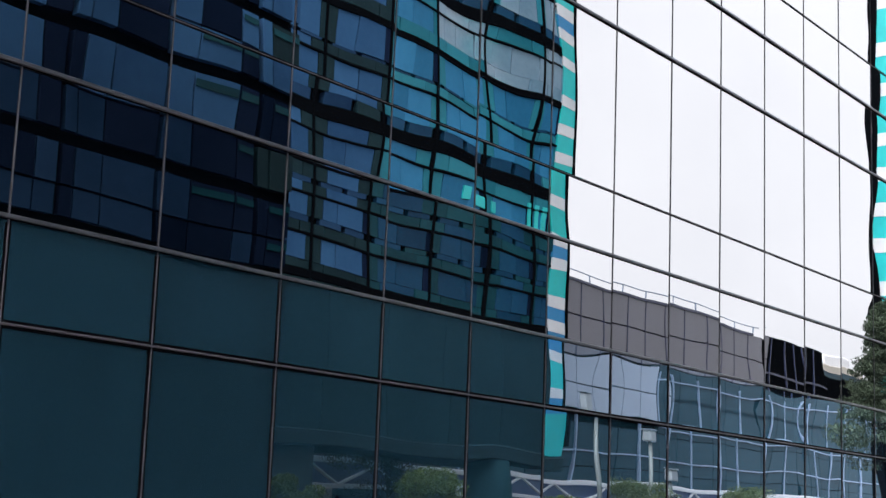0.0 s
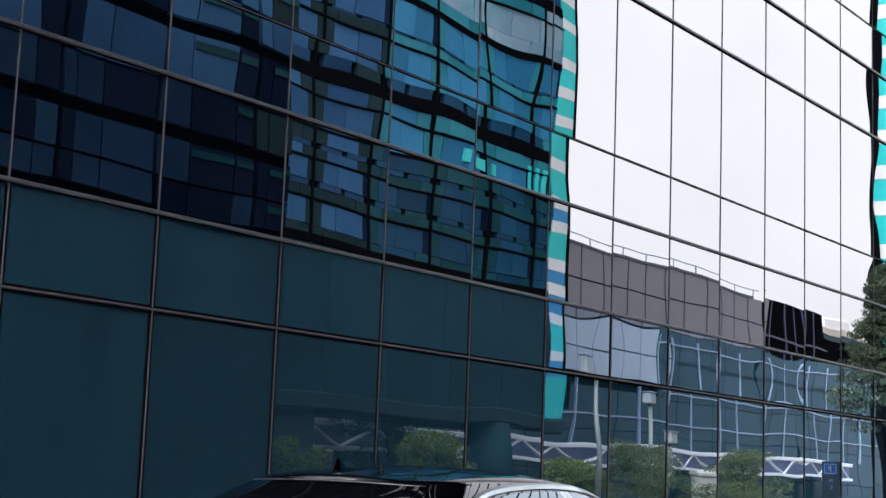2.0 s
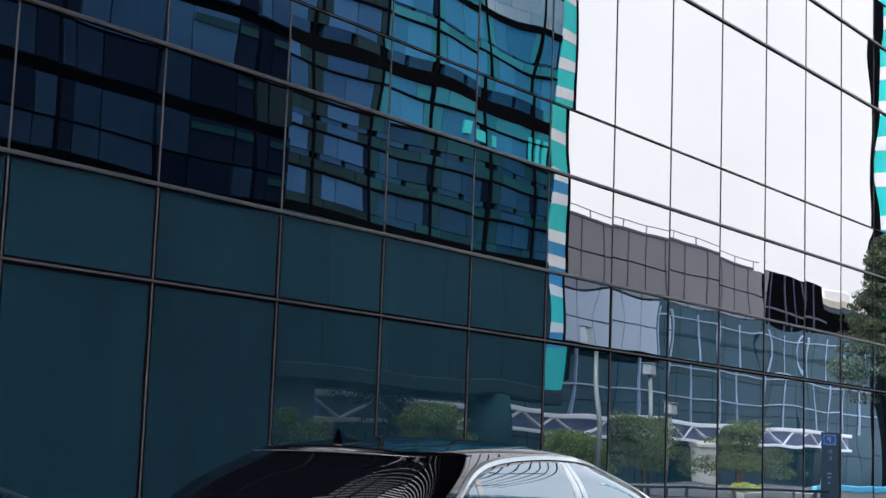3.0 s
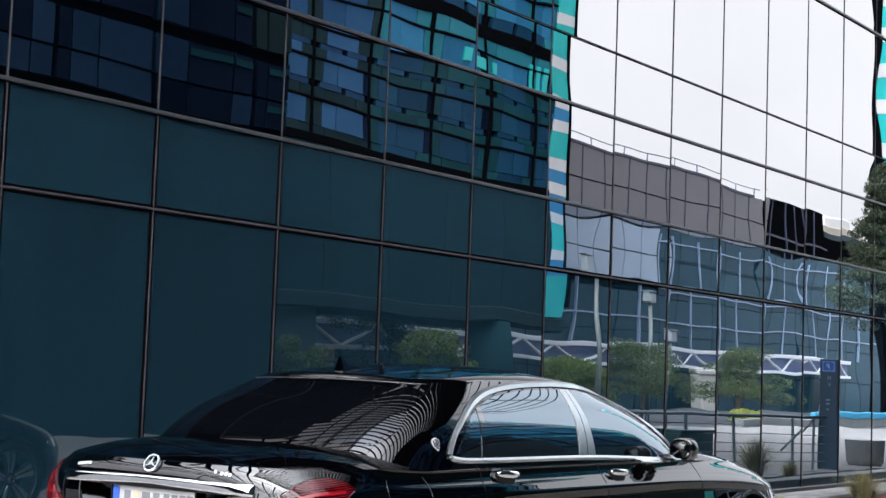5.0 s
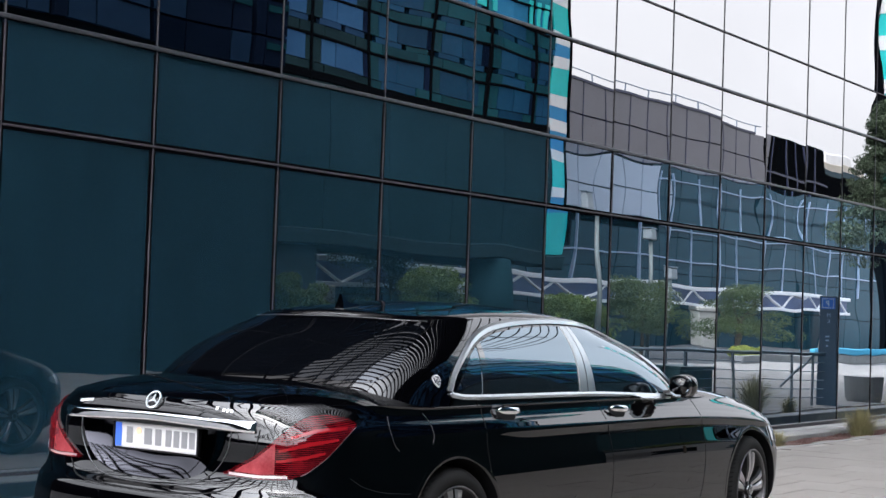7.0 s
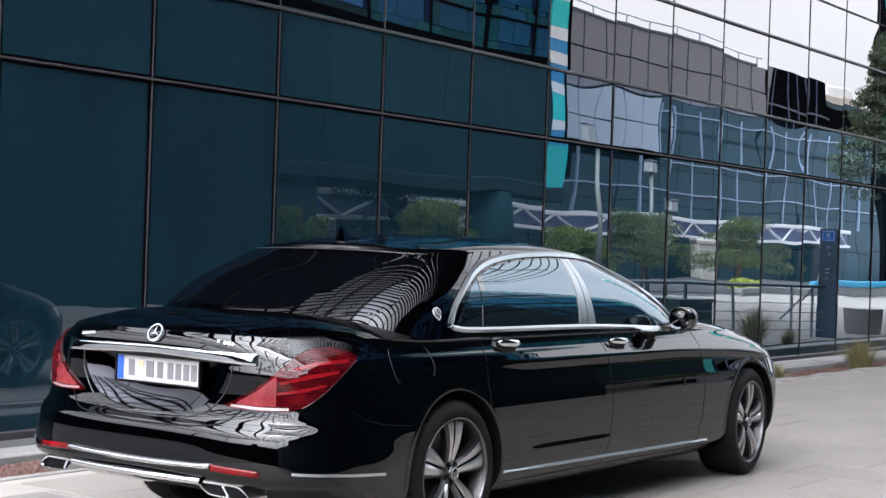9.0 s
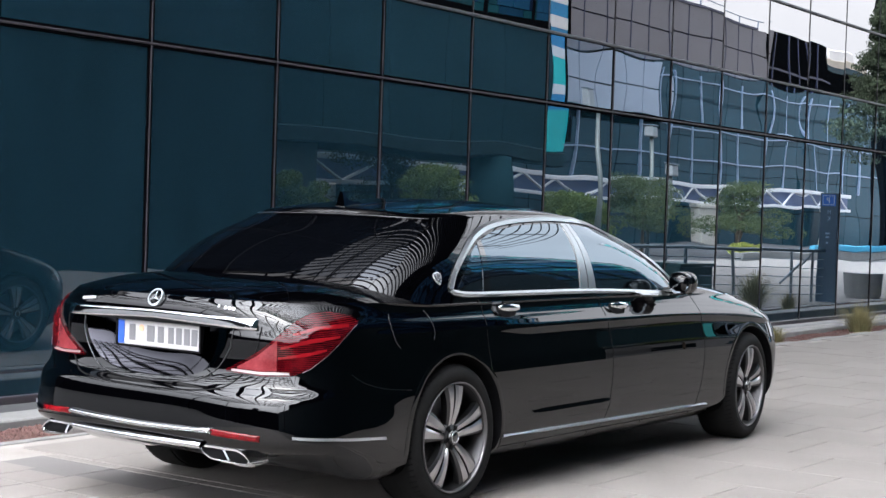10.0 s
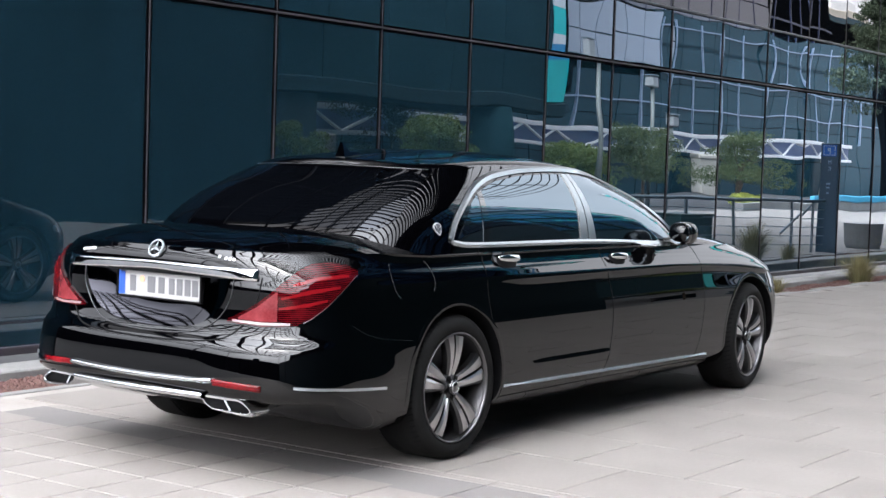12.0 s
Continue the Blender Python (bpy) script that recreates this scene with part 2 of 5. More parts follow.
def box(bm, x0, y0, z0, x1, y1, z1, bevel=0.0):
    r = bmesh.ops.create_cube(bm, size=1)["verts"]
    bmesh.ops.scale(bm, vec=(x1 - x0, y1 - y0, z1 - z0), verts=r)
    bmesh.ops.translate(bm, vec=((x0 + x1) / 2, (y0 + y1) / 2, (z0 + z1) / 2), verts=r)
    if bevel:
        es = list({e for v in r for e in v.link_edges})
        bmesh.ops.bevel(bm, geom=es, offset=bevel, segments=1, profile=0.5, affect="EDGES")
    return bm


def boxes(*dims, bevel=0.0):
    bm = bmesh.new()
    for q in dims:
        box(bm, *q, bevel=bevel)
    return bm


def rod(bm, a, b, ra, rb=None, n=8):
    a, b = Vector(a), Vector(b)
    rb = ra if rb is None else rb
    m = Matrix.Translation((a + b) / 2) @ (b - a).to_track_quat("Z", "Y").to_matrix().to_4x4()
    bmesh.ops.create_cone(bm, cap_ends=True, segments=n, radius1=ra, radius2=rb, depth=(b - a).length, matrix=m)
    return bm


def rods(*ps, n=8):
    bm = bmesh.new()
    for q in ps:
        rod(bm, *q, n=n)
    return bm

# ---- the glass building beside the car ----
FY, FX0, FW = 8.70, 8.2714, 1.4503
COLS = range(-3, 20)
BARS = [-0.01, 3.404, 4.525, 7.317, 8.438, 11.230, 12.351, 15.143]
JOINTS = [2.643, 5.288, 9.201, 13.114]
LEVELS = sorted(BARS + JOINTS)
building = thing("building_wall", "long glass curtain wall of an office building", "building", kind="structure", at=(0, FY, 0))
FXA, FXB = FX0 + FW * COLS[0], FX0 + FW * (COLS[-1] + 1)
part("backing", boxes((FXA, 0.10, 0.0, FXB, 0.40, 15.6)), BLACK, building, "dark interior behind the glass")
# added beyond the visible panes to keep sky out of the tower's glass
part("end_wall", boxes((FXB + 0.01, 0.0, -0.16, FXB + 70, 0.45, 15.6)), GASKET, building, "dark end of the glass wall")
part("side_wall", boxes((FXA, 0.41, -0.16, FXA + 0.3, 16.0, 15.6)), PLINTH, building, "pale side wall of the building")
part("parapet", boxes((FXA, -0.03, 15.19, FXB, 0.45, 16.0)), SILVER, building)


def pane_mesh(w, h, seed, mat):
    """A pane, very slightly bowed as sealed double glazing is."""
    rnd = random.Random(seed)
    bow, nx, nz = rnd.uniform(-0.0010, 0.0014), 10, max(6, int(h / w * 10))
    a, b = rnd.uniform(-0.0006, 0.0006), rnd.uniform(-0.0005, 0.0005)
    bm = bmesh.new()
    vs = []
    for j in range(nz + 1):
        for i in range(nx + 1):
            u, v = i / nx * 2 - 1, j / nz * 2 - 1
            dy = bow * (1 - u * u) * (1 - v * v) + a * u * (1 - v * v) + b * math.sin(2.4 * v + seed) * (1 - u * u)
            vs.append(bm.verts.new((u * w / 2, -dy, v * h / 2)))
    for j in range(nz):
        for i in range(nx):
            q = j * (nx + 1) + i
            bm.faces.new((vs[q], vs[q + 1], vs[q + nx + 2], vs[q + nx + 1]))
    back = [bm.verts.new((x, 0.024, z)) for x, z in ((-w / 2, -h / 2), (w / 2, -h / 2), (w / 2, h / 2), (-w / 2, h / 2))]
    bm.faces.new(back[::-1])
    me = bpy.data.meshes.new("pane")
    bm.to_mesh(me)
    bm.free()
    me.materials.append(mat)
    for p in me.polygons:
        p.use_smooth = len(p.vertices) == 4 and p.area < w * h / 4
    return me


tilts = random.Random(11)
LEANING = -1  # one pane that sits slightly askew
for lo, hi in zip(LEVELS, LEVELS[1:]):
    mat = LOWER_GLASS if hi < 2.7 else SPANDREL_GLASS if hi < 3.5 else UPPER_GLASS
    kinds = [pane_mesh(FW, hi - lo, 7 * k + int(lo * 10), mat) for k in range(6)]
    for k in COLS:
        p = part("pane", kinds[tilts.randrange(6)], None, building)
        p.location = (FX0 + FW * (k + 0.5), 0.0, (lo + hi) / 2)
        lean = (-0.15, 0.20) if lo < 0 and k == LEANING else (0, 0)
        p.rotation_euler = (radians(tilts.gauss(0, 0.035) + lean[0]), 0, radians(tilts.gauss(0, 0.045) + lean[1]))
for z in BARS[1:]:
    part("silver_rail", boxes((FXA, -0.034, z - 0.015, FXB, 0.01, z + 0.015), bevel=0.004), SILVER, building, "projecting silver rail")
    part("gasket", boxes((FXA, -0.012, z - 0.0195, FXB, 0.012, z + 0.0195)), GASKET, building)
for z in JOINTS:
    low = z < 3
    part("transom", boxes((FXA, -0.016 if low else -0.010, z - (0.009 if low else 0.007), FXB, 0.01, z + (0.009 if low else 0.007)), bevel=0.004), MULLION, building, "dark brown transom")
    part("gasket", boxes((FXA, -0.008, z - 0.030, FXB, 0.012, z + 0.030) if low else (FXA, -0.008, z - 0.014, FXB, 0.012, z + 0.014)), GASKET, building)
for k in list(COLS) + [COLS[-1] + 1]:
    x = FX0 + FW * k
    part("mullion", boxes((x - 0.006, -0.012, -0.01, x + 0.006, 0.01, 3.388), bevel=0.003), MULLION, building, "dark brown mullion")
    part("gasket", boxes((x - 0.026, -0.003, -0.01, x + 0.026, 0.012, 3.357)), GASKET, building)
    part("mullion", boxes((x - 0.0045, -0.008, 3.420, x + 0.0045, 0.01, 15.16)), THIN_MULLION, building)
part("bottom_rail", boxes((FXA, -0.05, -0.034, FXB, 0.02, 0.022), bevel=0.006), MULLION, building, "dark bottom rail of the glazing")
plinth = tagged(part("plinth", boxes((FXA, 7.65, -0.20, FXB, 7.97, 0.035), bevel=0.010), PLINTH), "pale concrete plinth under the glass wall", "plinth", kind="structure")
part("sill", boxes((FXA, 7.972, -0.20, FXB, FY + 0.3, -0.036)), MULLION, building, "dark metal sill before the glazing")
# gravel bed between the plinth and the paving
part("planting_bed", boxes((FXA, 7.15, -0.22, FXB, 7.65, -0.035)), SOIL)
tagged(scene.objects["planting_bed"], "planting bed of reddish gravel along the wall", "bed", kind="structure")

# ---- ground ----
bm = bmesh.new()
N = 24
grid = [[bm.verts.new((-400 + 800 * i / N + 40, -400 + 800 * j / N, -0.16)) for i in range(N + 1)] for j in range(N + 1)]
for j in range(N):
    for i in range(N):
        bm.faces.new((grid[j][i], grid[j][i + 1], grid[j + 1][i + 1], grid[j + 1][i]))
ground = tagged(part("ground", bm, ASPHALT), "dark road surface reaching to the horizon", "ground", kind="structure")
tagged(part("pavement", boxes((-40, -7.0, -0.15, 60, 7.15, -0.008)), JOINT), "pale stone paving beside the building", "pavement", kind="structure")

# ---- what stands across the street, seen in the glass wall and the car's paint ----
NAVY = varied(material("navy_glass", (0.0288, 0.0816, 0.156), 0.2, spec=0.04), (0.0144, 0.102, 0.204), (0.0408, 0.21, 0.384), 0.35, 4, 0.0, obrand=0.8)
TEAL = varied(material("teal_glass", (0.0216, 0.09, 0.1104), 0.2, spec=0.04), (0.012, 0.1152, 0.156), (0.036, 0.228, 0.294), 0.35, 4, 0.0, obrand=0.8)
INK = varied(material("ink_glass", (0.00676, 0.01082, 0.02704), 0.25, spec=0.0), (0.00195, 0.00585, 0.0156), (0.0117, 0.02145, 0.0507), 0.35, 4, 0.0, obrand=0.8)
DUSK = varied(material("dusk_glass", (0.0162, 0.03, 0.0624), 0.25, spec=0.0), (0.0216, 0.06, 0.132), (0.0504, 0.138, 0.276), 0.35, 4, 0.0, obrand=0.8)
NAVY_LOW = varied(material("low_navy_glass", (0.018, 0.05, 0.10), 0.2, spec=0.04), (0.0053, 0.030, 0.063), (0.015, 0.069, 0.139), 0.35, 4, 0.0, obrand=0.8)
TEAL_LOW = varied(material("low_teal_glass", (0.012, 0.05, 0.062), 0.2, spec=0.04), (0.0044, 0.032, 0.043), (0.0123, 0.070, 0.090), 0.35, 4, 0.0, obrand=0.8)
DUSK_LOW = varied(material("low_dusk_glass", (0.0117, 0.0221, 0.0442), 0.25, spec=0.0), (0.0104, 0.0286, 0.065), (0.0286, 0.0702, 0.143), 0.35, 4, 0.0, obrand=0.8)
SKY_SHEEN = varied(material("pale_glass", (0.28, 0.336, 0.4), 0.1), (0.112, 0.216, 0.296), (0.264, 0.36, 0.44), 0.35, 4, 0.0, obrand=0.4)
SLAB = material("dark_slab", (0.003, 0.0035, 0.0045), 0.7, spec=0.0)
TURQ = varied(material("turquoise_panel", (0.0088, 0.44, 0.44), 0.35), (0.0044, 0.352, 0.352), (0.0176, 0.5456, 0.5456), 0.5, 6, 0.0, obrand=0.4)
WHITEP = varied(material("white_panel", (0.624, 0.64, 0.656), 0.4), (0.56, 0.576, 0.6), (0.68, 0.688, 0.704), 0.5, 6, 0.0)
BLUEP = material("blue_panel", (0.02, 0.20, 0.42), 0.35)
GREYP = varied(material("grey_panel", (0.1325, 0.1281, 0.1414), 0.35), (0.1045, 0.1064, 0.1302), (0.1358, 0.1368, 0.1653), 0.25, 5, 0.0, obrand=0.2)
BLUEGREY = varied(material("blue_grey_panel", (0.2897, 0.331, 0.3999), 0.3), (0.2482, 0.2897, 0.3586), (0.331, 0.3723, 0.4413), 0.25, 5, 0.0, obrand=0.2)
GLASSD = varied(material("opposite_glass", (0.009472, 0.02842, 0.03789), 0.15, spec=0.05), (0.00888, 0.03404, 0.04736), (0.02516, 0.06512, 0.08732), 0.2, 3, 0.0, obrand=0.6)
MULL_L = material("light_blue_mullion", (0.2176, 0.2816, 0.384), 0.4)
MULL_D = material("blue_joint", (0.022, 0.030, 0.075), 0.4)
WHITE_STEEL = material("white_steel", (0.64, 0.64, 0.64), 0.45)
TRUSS_BLUE = varied(material("truss_blue", (0.04, 0.072, 0.176), 0.4), (0.032, 0.056, 0.136), (0.056, 0.096, 0.224), 0.3, 5, 0.0)
CREAM = varied(material("cream_render", (0.465, 0.435, 0.375), 0.85), (0.405, 0.375, 0.3225), (0.525, 0.495, 0.435), 0.8, 20, 0.004)
CONC = varied(material("concrete", (0.24, 0.24, 0.234), 0.85), (0.198, 0.198, 0.192), (0.282, 0.282, 0.276), 1.2, 30, 0.003)
SKYBLUE = material("sky_blue_band", (0.075, 0.39, 0.585), 0.5)
STEEL = material("painted_steel", (0.20, 0.24, 0.27), 0.4, 0.4)
SIGN = material("sign_blue_grey", (0.028, 0.06, 0.096), 0.35)
SIGN_BLUE = material("sign_bright_blue", (0.016, 0.128, 0.496), 0.35)
GREEN_BOX = material("green_metal", (0.02, 0.06, 0.055), 0.4)
BARK = varied(material("bark", (0.10, 0.07, 0.05), 0.9), (0.06, 0.045, 0.03), (0.15, 0.11, 0.08), 6, 40, 0.01)
LEAF = varied(material("leaf", (0.05222, 0.08488, 0.01958), 0.6), (0.03264, 0.06528, 0.009792), (0.1828, 0.235, 0.0457), 1.5, 10, 0.0, island=0.6)
DULL_LEAF = varied(material("dull_leaf", (0.04, 0.064, 0.024), 0.6), (0.0224, 0.0416, 0.0128), (0.108, 0.14, 0.044), 1.5, 10, 0.0, island=0.6)
NEEDLE = varied(material("needle", (0.0238, 0.04165, 0.0238), 0.7), (0.0119, 0.02677, 0.01487), (0.05652, 0.08624, 0.04462), 1.5, 10, 0.0, island=0.6)


# glass tower on columns
AY, A0, A1 = -19.54, 20.0, 61.8
tower = thing("office_tower", "dark blue and teal glass office tower standing on columns", "building", at=(0, AY, 0))
part("core", boxes((A0, -4.6, 4.45, A1, -0.25, 46.0)), SLAB, tower, "dark structure behind the glass")
part("fascia", boxes((A0, -4.8, 3.85, A1, 0.05, 4.45), bevel=0.05), material("fascia_grey", (0.016, 0.030, 0.034), 0.7, spec=0.05), tower, "grey-green edge beam over the passage")
rt = random.Random(5)
PLAIN = varied(material("plain_dark_panel", (0.012, 0.03, 0.036), 0.5, spec=0.03), (0.008, 0.022, 0.028), (0.016, 0.040, 0.047), 0.3, 3, 0.0, obrand=0.3)
# a plain dark lower storey
x = A0
while x < 60.0:
    part("lower_panel", boxes((x, -0.25, 4.45, min(x + 4.0, 60.0), 0.0, 9.85)), PLAIN, tower)
    x += 4.02
BAYS = []
x = 28.0
while x < 59.6:
    w = rt.choice((3.1, 3.5, 3.9))
    BAYS.append((x, min(x + w, 60.0)))
    x += w
BANDS = []
z = 9.9
for h, kind in ((0.32, "black"), (0.34, "teal"), (0.95, "window"), (0.10, "black"), (0.40, "teal"), (0.24, "dash"), (0.85, "window"), (0.10, "black"), (0.42, "teal"), (0.24, "dash"), (0.60, "teal"), (0.12, "black")):
    BANDS.append((z, z + h, kind))
    z += h
for h, kind in ((1.15, "window"), (0.08, "black"), (0.55, "teal"), (0.50, "black"), (0.45, "dash"), (1.5, "window"), (0.10, "black"), (0.40, "teal"), (0.12, "dash"), (1.35, "window"), (0.30, "black"), (0.6, "teal")) * 5:
    if z < 45.0:
        BANDS.append((z, z + h, kind))
        z += h


def tower_piece(x0, x1, z0, z1, mat, out=0.0):
    part("pane", boxes((x0 + 0.02, -0.22, z0 + 0.008, x1 - 0.02, out, z1 - 0.008)), mat, tower)


for z0, z1, kind in BANDS:
    if kind == "black":
        part("slab_edge", boxes((28.0, -0.2, z0, 60.0, 0.03, z1)), SLAB, tower)
        continue
    for x0, x1 in BAYS:
        w = x1 - x0
        dim = x0 < 43.0
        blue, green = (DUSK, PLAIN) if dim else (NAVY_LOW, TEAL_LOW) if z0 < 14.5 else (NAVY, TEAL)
        # upper right panes have the sky's reflection put into their colour
        pale = z0 > 21.0 and x0 > 50.0 + rt.uniform(-2, 2)
        if pale:
            blue, green = SKY_SHEEN, SKY_SHEEN if rt.random() < 0.6 else TEAL
        if kind == "window":
            cuts = [0.0, 0.17, 0.17 + 0.33 * rt.uniform(0.7, 1.3), 0.90, 1.0]
            mats = (green, blue, blue, rt.choice((green, INK)))
        elif kind == "teal":
            cuts, mats = [0.0, 0.22, 0.78, 1.0], (green, green if rt.random() < 0.75 else blue, green)
        else:
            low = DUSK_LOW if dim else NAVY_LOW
            cuts = [0.0, 0.12, 0.50, 0.58, 0.94, 1.0]
            mats = (SLAB, low, SLAB, low if rt.random() < 0.7 else green, SLAB)
        for c0, c1, mat in zip(cuts, cuts[1:], mats):
            if mat is not SLAB:
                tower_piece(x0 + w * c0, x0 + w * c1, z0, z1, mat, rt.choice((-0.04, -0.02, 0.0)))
for x0, w in ((52.5, 0.5), (53.6, 0.9), (55.0, 0.35), (58.1, 0.35), (58.7, 0.3), (59.3, 0.35)):
    part("bright_pane", boxes((x0, -0.1, 15.0 if x0 < 56 else 14.75, x0 + w, 0.03, 15.5 if x0 < 56 else 16.0)), TURQ, tower, "bright turquoise pane")
for x0, x1 in BAYS:
    part("post", boxes((x0 - 0.06, -0.1, 9.85, x0 + 0.06, 0.05, 46.0)), SLAB, tower)
part("stripe", boxes((60.05, -0.2, 4.5, 61.6, 0.02, 6.3)), TURQ, tower)
z = 6.3
while z < 46.0:
    h, mat = rt.choice(((1.25, TURQ), (1.5, TURQ), (0.9, TURQ), (0.6, BLUEP)))
    part("stripe", boxes((60.05, -0.2, z, 61.6, 0.02, min(z + h, 46.0))), mat, tower)
    z += h
    part("stripe", boxes((60.05, -0.2, z, 61.6, 0.03, min(z + 0.55, 46.2))), WHITEP, tower)
    z += 0.55
part("edge_post", boxes((61.6, -0.3, 4.9, 61.85, 0.06, 46.2)), SLAB, tower)
part("ground_wall", boxes((24.0, -0.9, -0.16, 44.6, -0.6, 3.85)), material("dark_teal_wall", (0.014, 0.032, 0.038), 0.5), tower, "dark ground floor wall")
bm = bmesh.new()
rod(bm, (56.5, -0.9, -0.16), (56.5, -0.9, 3.84), 1.05, n=28)
part("column", bm, material("dark_column", (0.014, 0.036, 0.042), 0.9, spec=0.0), tower, "thick dark column", smooth=True)

# dark office block behind the camera's side of the paving
block = thing("office_block", "dark glass office block with navy windows", "building", at=(0, -7.64, 0))
# the stepped heights, mostly out of view, are invented to shape the car's reflections
part("core", boxes((-45, -14, -0.16, -20.0, -0.25, 7.3), (-20.0, -14, -0.16, -9.0, -0.25, 12.0), (-9.0, -14, -0.16, 9.8, -0.25, 16.4), (9.8, -14, -0.16, 21.75, -0.25, 27.4), (21.75, -14, -0.16, 28.2, -0.25, 14.6)), SLAB, block)
part("ground_wall", boxes((-45, -0.25, -0.16, 28.2, -0.05, 7.05)), material("dark_teal_wall", (0.010, 0.026, 0.032), 0.6, spec=0.1), block, "dark plain lower storeys")
ROWS_Z = [(7.35, 8.02), (8.08, 8.98), (9.30, 10.28), (10.34, 11.50), (11.80, 12.55), (12.60, 13.45), (13.75, 14.55)]
x, k = 28.1, 0
while x > 4.6:
    w = (0.75, 0.35, 0.62, 1.30, 0.95, 1.45)[k % 6] * rt.uniform(0.9, 1.1)
    for z0, z1 in ROWS_Z:
        if (x < 10.0 or x > 22.0) and z0 > 14.0:
            continue
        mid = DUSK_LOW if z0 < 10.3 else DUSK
        if x > 25.4:
            mats = (mid, INK, mid, PLAIN, INK)
        elif x < 21.0:
            mats = (INK, mid, mid)
        else:
            mats = (mid, mid, mid, INK)
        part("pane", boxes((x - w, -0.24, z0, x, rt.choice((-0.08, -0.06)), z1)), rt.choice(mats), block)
        # thin teal strips for the streaks across these panes
        if x > 25.4 and w > 0.5 and rt.random() < 0.5:
            part("sunblind", boxes((x - w + 0.02, -0.06, z1 - 0.28, x - 0.02, -0.045, z1 - 0.12)), TEAL_LOW, block)
    x -= w + (0.05, 0.16, 0.05, 0.05, 0.14, 0.05)[k % 6]
    k += 1

# striped tower at the street's end
tower_b = thing("striped_tower", "turquoise and white striped tower", "building", at=(72.7, 1.36, 0))
part("core", boxes((0.3, -10.0, -0.16, 10, -7.4, 34.0)), SLAB, tower_b)
z = 8.0
while z < 34:
    h = rt.choice((1.4, 1.8, 1.1))
    part("stripe", boxes((0.0, -9.7, z, 0.32, -7.4, z + h)), TURQ, tower_b)
    part("stripe", boxes((-0.02, -9.7, z + h, 0.32, -7.4, z + h + 0.7)), WHITEP, tower_b)
    z += h + 0.7
part("edge_post", boxes((-0.1, -10.1, -0.16, 0.5, -9.7, 34.5)), SLAB, tower_b)

# long building across the street
OY = -28.64
opposite = thing("glass_building", "long glass building with grey upper panels and light blue mullions", "building", at=(0, OY, 0))
part("core", boxes((63.0, -14, -0.16, 103.6, -0.3, 15.4)), SLAB, opposite)
part("core", boxes((30.0, -14, -0.16, 63.0, -0.3, 7.2)), SLAB, opposite)
part("core", boxes((103.6, -14, -0.16, 150.0, -0.3, 10.9)), SLAB, opposite)
xs = np.arange(63.0, 103.0, 2.65)
gp = mesh_of(boxes((0.05, -0.3, 0, 2.60, 0, 1.86), bevel=0.01), "panel", GREYP)
bp_ = mesh_of(boxes((0.05, -0.3, 0, 2.60, 0, 1.86), bevel=0.01), "panel", BLUEGREY)
gd = mesh_of(boxes((0.05, -0.3, 0, 2.60, -0.02, 2.4)), "pane", GLASSD)
for i, x in enumerate(xs):
    for z in (11.75, 13.70):
        part("panel", gp, None, opposite).location = (x, 0, z)
    if x < 87.5:
        for z in (7.8, 9.75):
            part("panel", bp_, None, opposite).location = (x, 0, z)
    part("joint", boxes((x - 0.05, -0.3, 11.7, x + 0.05, 0.03, 15.6)), MULL_D, opposite)
part("joint", boxes((63.0, -0.3, 13.61, 103.6, 0.004, 13.63)), MULL_D, opposite)
part("roof_edge", boxes((63.0, -0.5, 15.56, 103.6, 0.08, 15.72)), MULL_D, opposite)
for x in np.arange(30.0, 150.0, 2.65):
    for z in (-0.16, 2.3, 4.75):
        part("pane", gd, None, opposite).location = (x, 0, z)
    if x > 87:
        part("pane", gd, None, opposite).location = (x, 0, 7.2)
        part("pane", gd, None, opposite).location = (x, 0, 9.3)
for x in np.arange(30.0, 150.0, 3.98):
    part("mullion", boxes((x - 0.045, -0.1, 4.0, x + 0.045, 0.08, 11.3 if x > 87.5 else 7.6)), MULL_L, opposite)
for z in (5.6, 7.65, 10.8):
    part("transom", boxes((30.0 if z < 7.6 else (63.0 if z < 10 else 89.5), -0.1, z - 0.042, 150.0, 0.07, z + 0.042)), MULL_L, opposite)
for x in np.arange(63.5, 105.0, 3.4):
    part("rail_post", rods(((x, -0.3, 15.6), (x, -0.3, 16.3), 0.05), n=6), MULL_L, opposite)
part("roof_rail", rods(((63.2, -0.3, 16.3), (105.2, -0.3, 16.3), 0.04), n=6), MULL_L, opposite, "thin roof railing")
# dark annexe and far white block
annexe = thing("dark_annexe", "dark glass roof block", "building", at=(0, 1.36, 0))
part("walls", boxes((103.9, -44, 10.9, 117.0, -30.3, 15.6)), SLAB, annexe)
part("walls", boxes((117.0, -44, 10.9, 150.0, -30.3, 13.8)), SLAB, annexe)
for x in (106.5, 110.0, 112.0, 114.0):
    part("mullion", boxes((x, -30.31, 10.9, x + 0.12, -30.2, 15.5)), MULL_D, annexe)
part("band", boxes((103.9, -30.31, 12.6, 117, -30.22, 12.75)), MULL_D, annexe)
far = thing("white_block", "distant white building with roof plant", "building", at=(0, 1.36, 0))
part("walls", boxes((188, -75, -0.16, 214, -62, 24.0), bevel=0.1), CREAM, far)
part("window_band", boxes((188.5, -62, 22.2, 213, -61.9, 23.0)), GLASSD, far)
part("plant_room", boxes((194, -72, 24.0, 199, -64, 25.2), bevel=0.1), GREYP, far)
part("plant_room", boxes((203, -72, 24.0, 211, -64, 26.0), bevel=0.3), WHITEP, far)

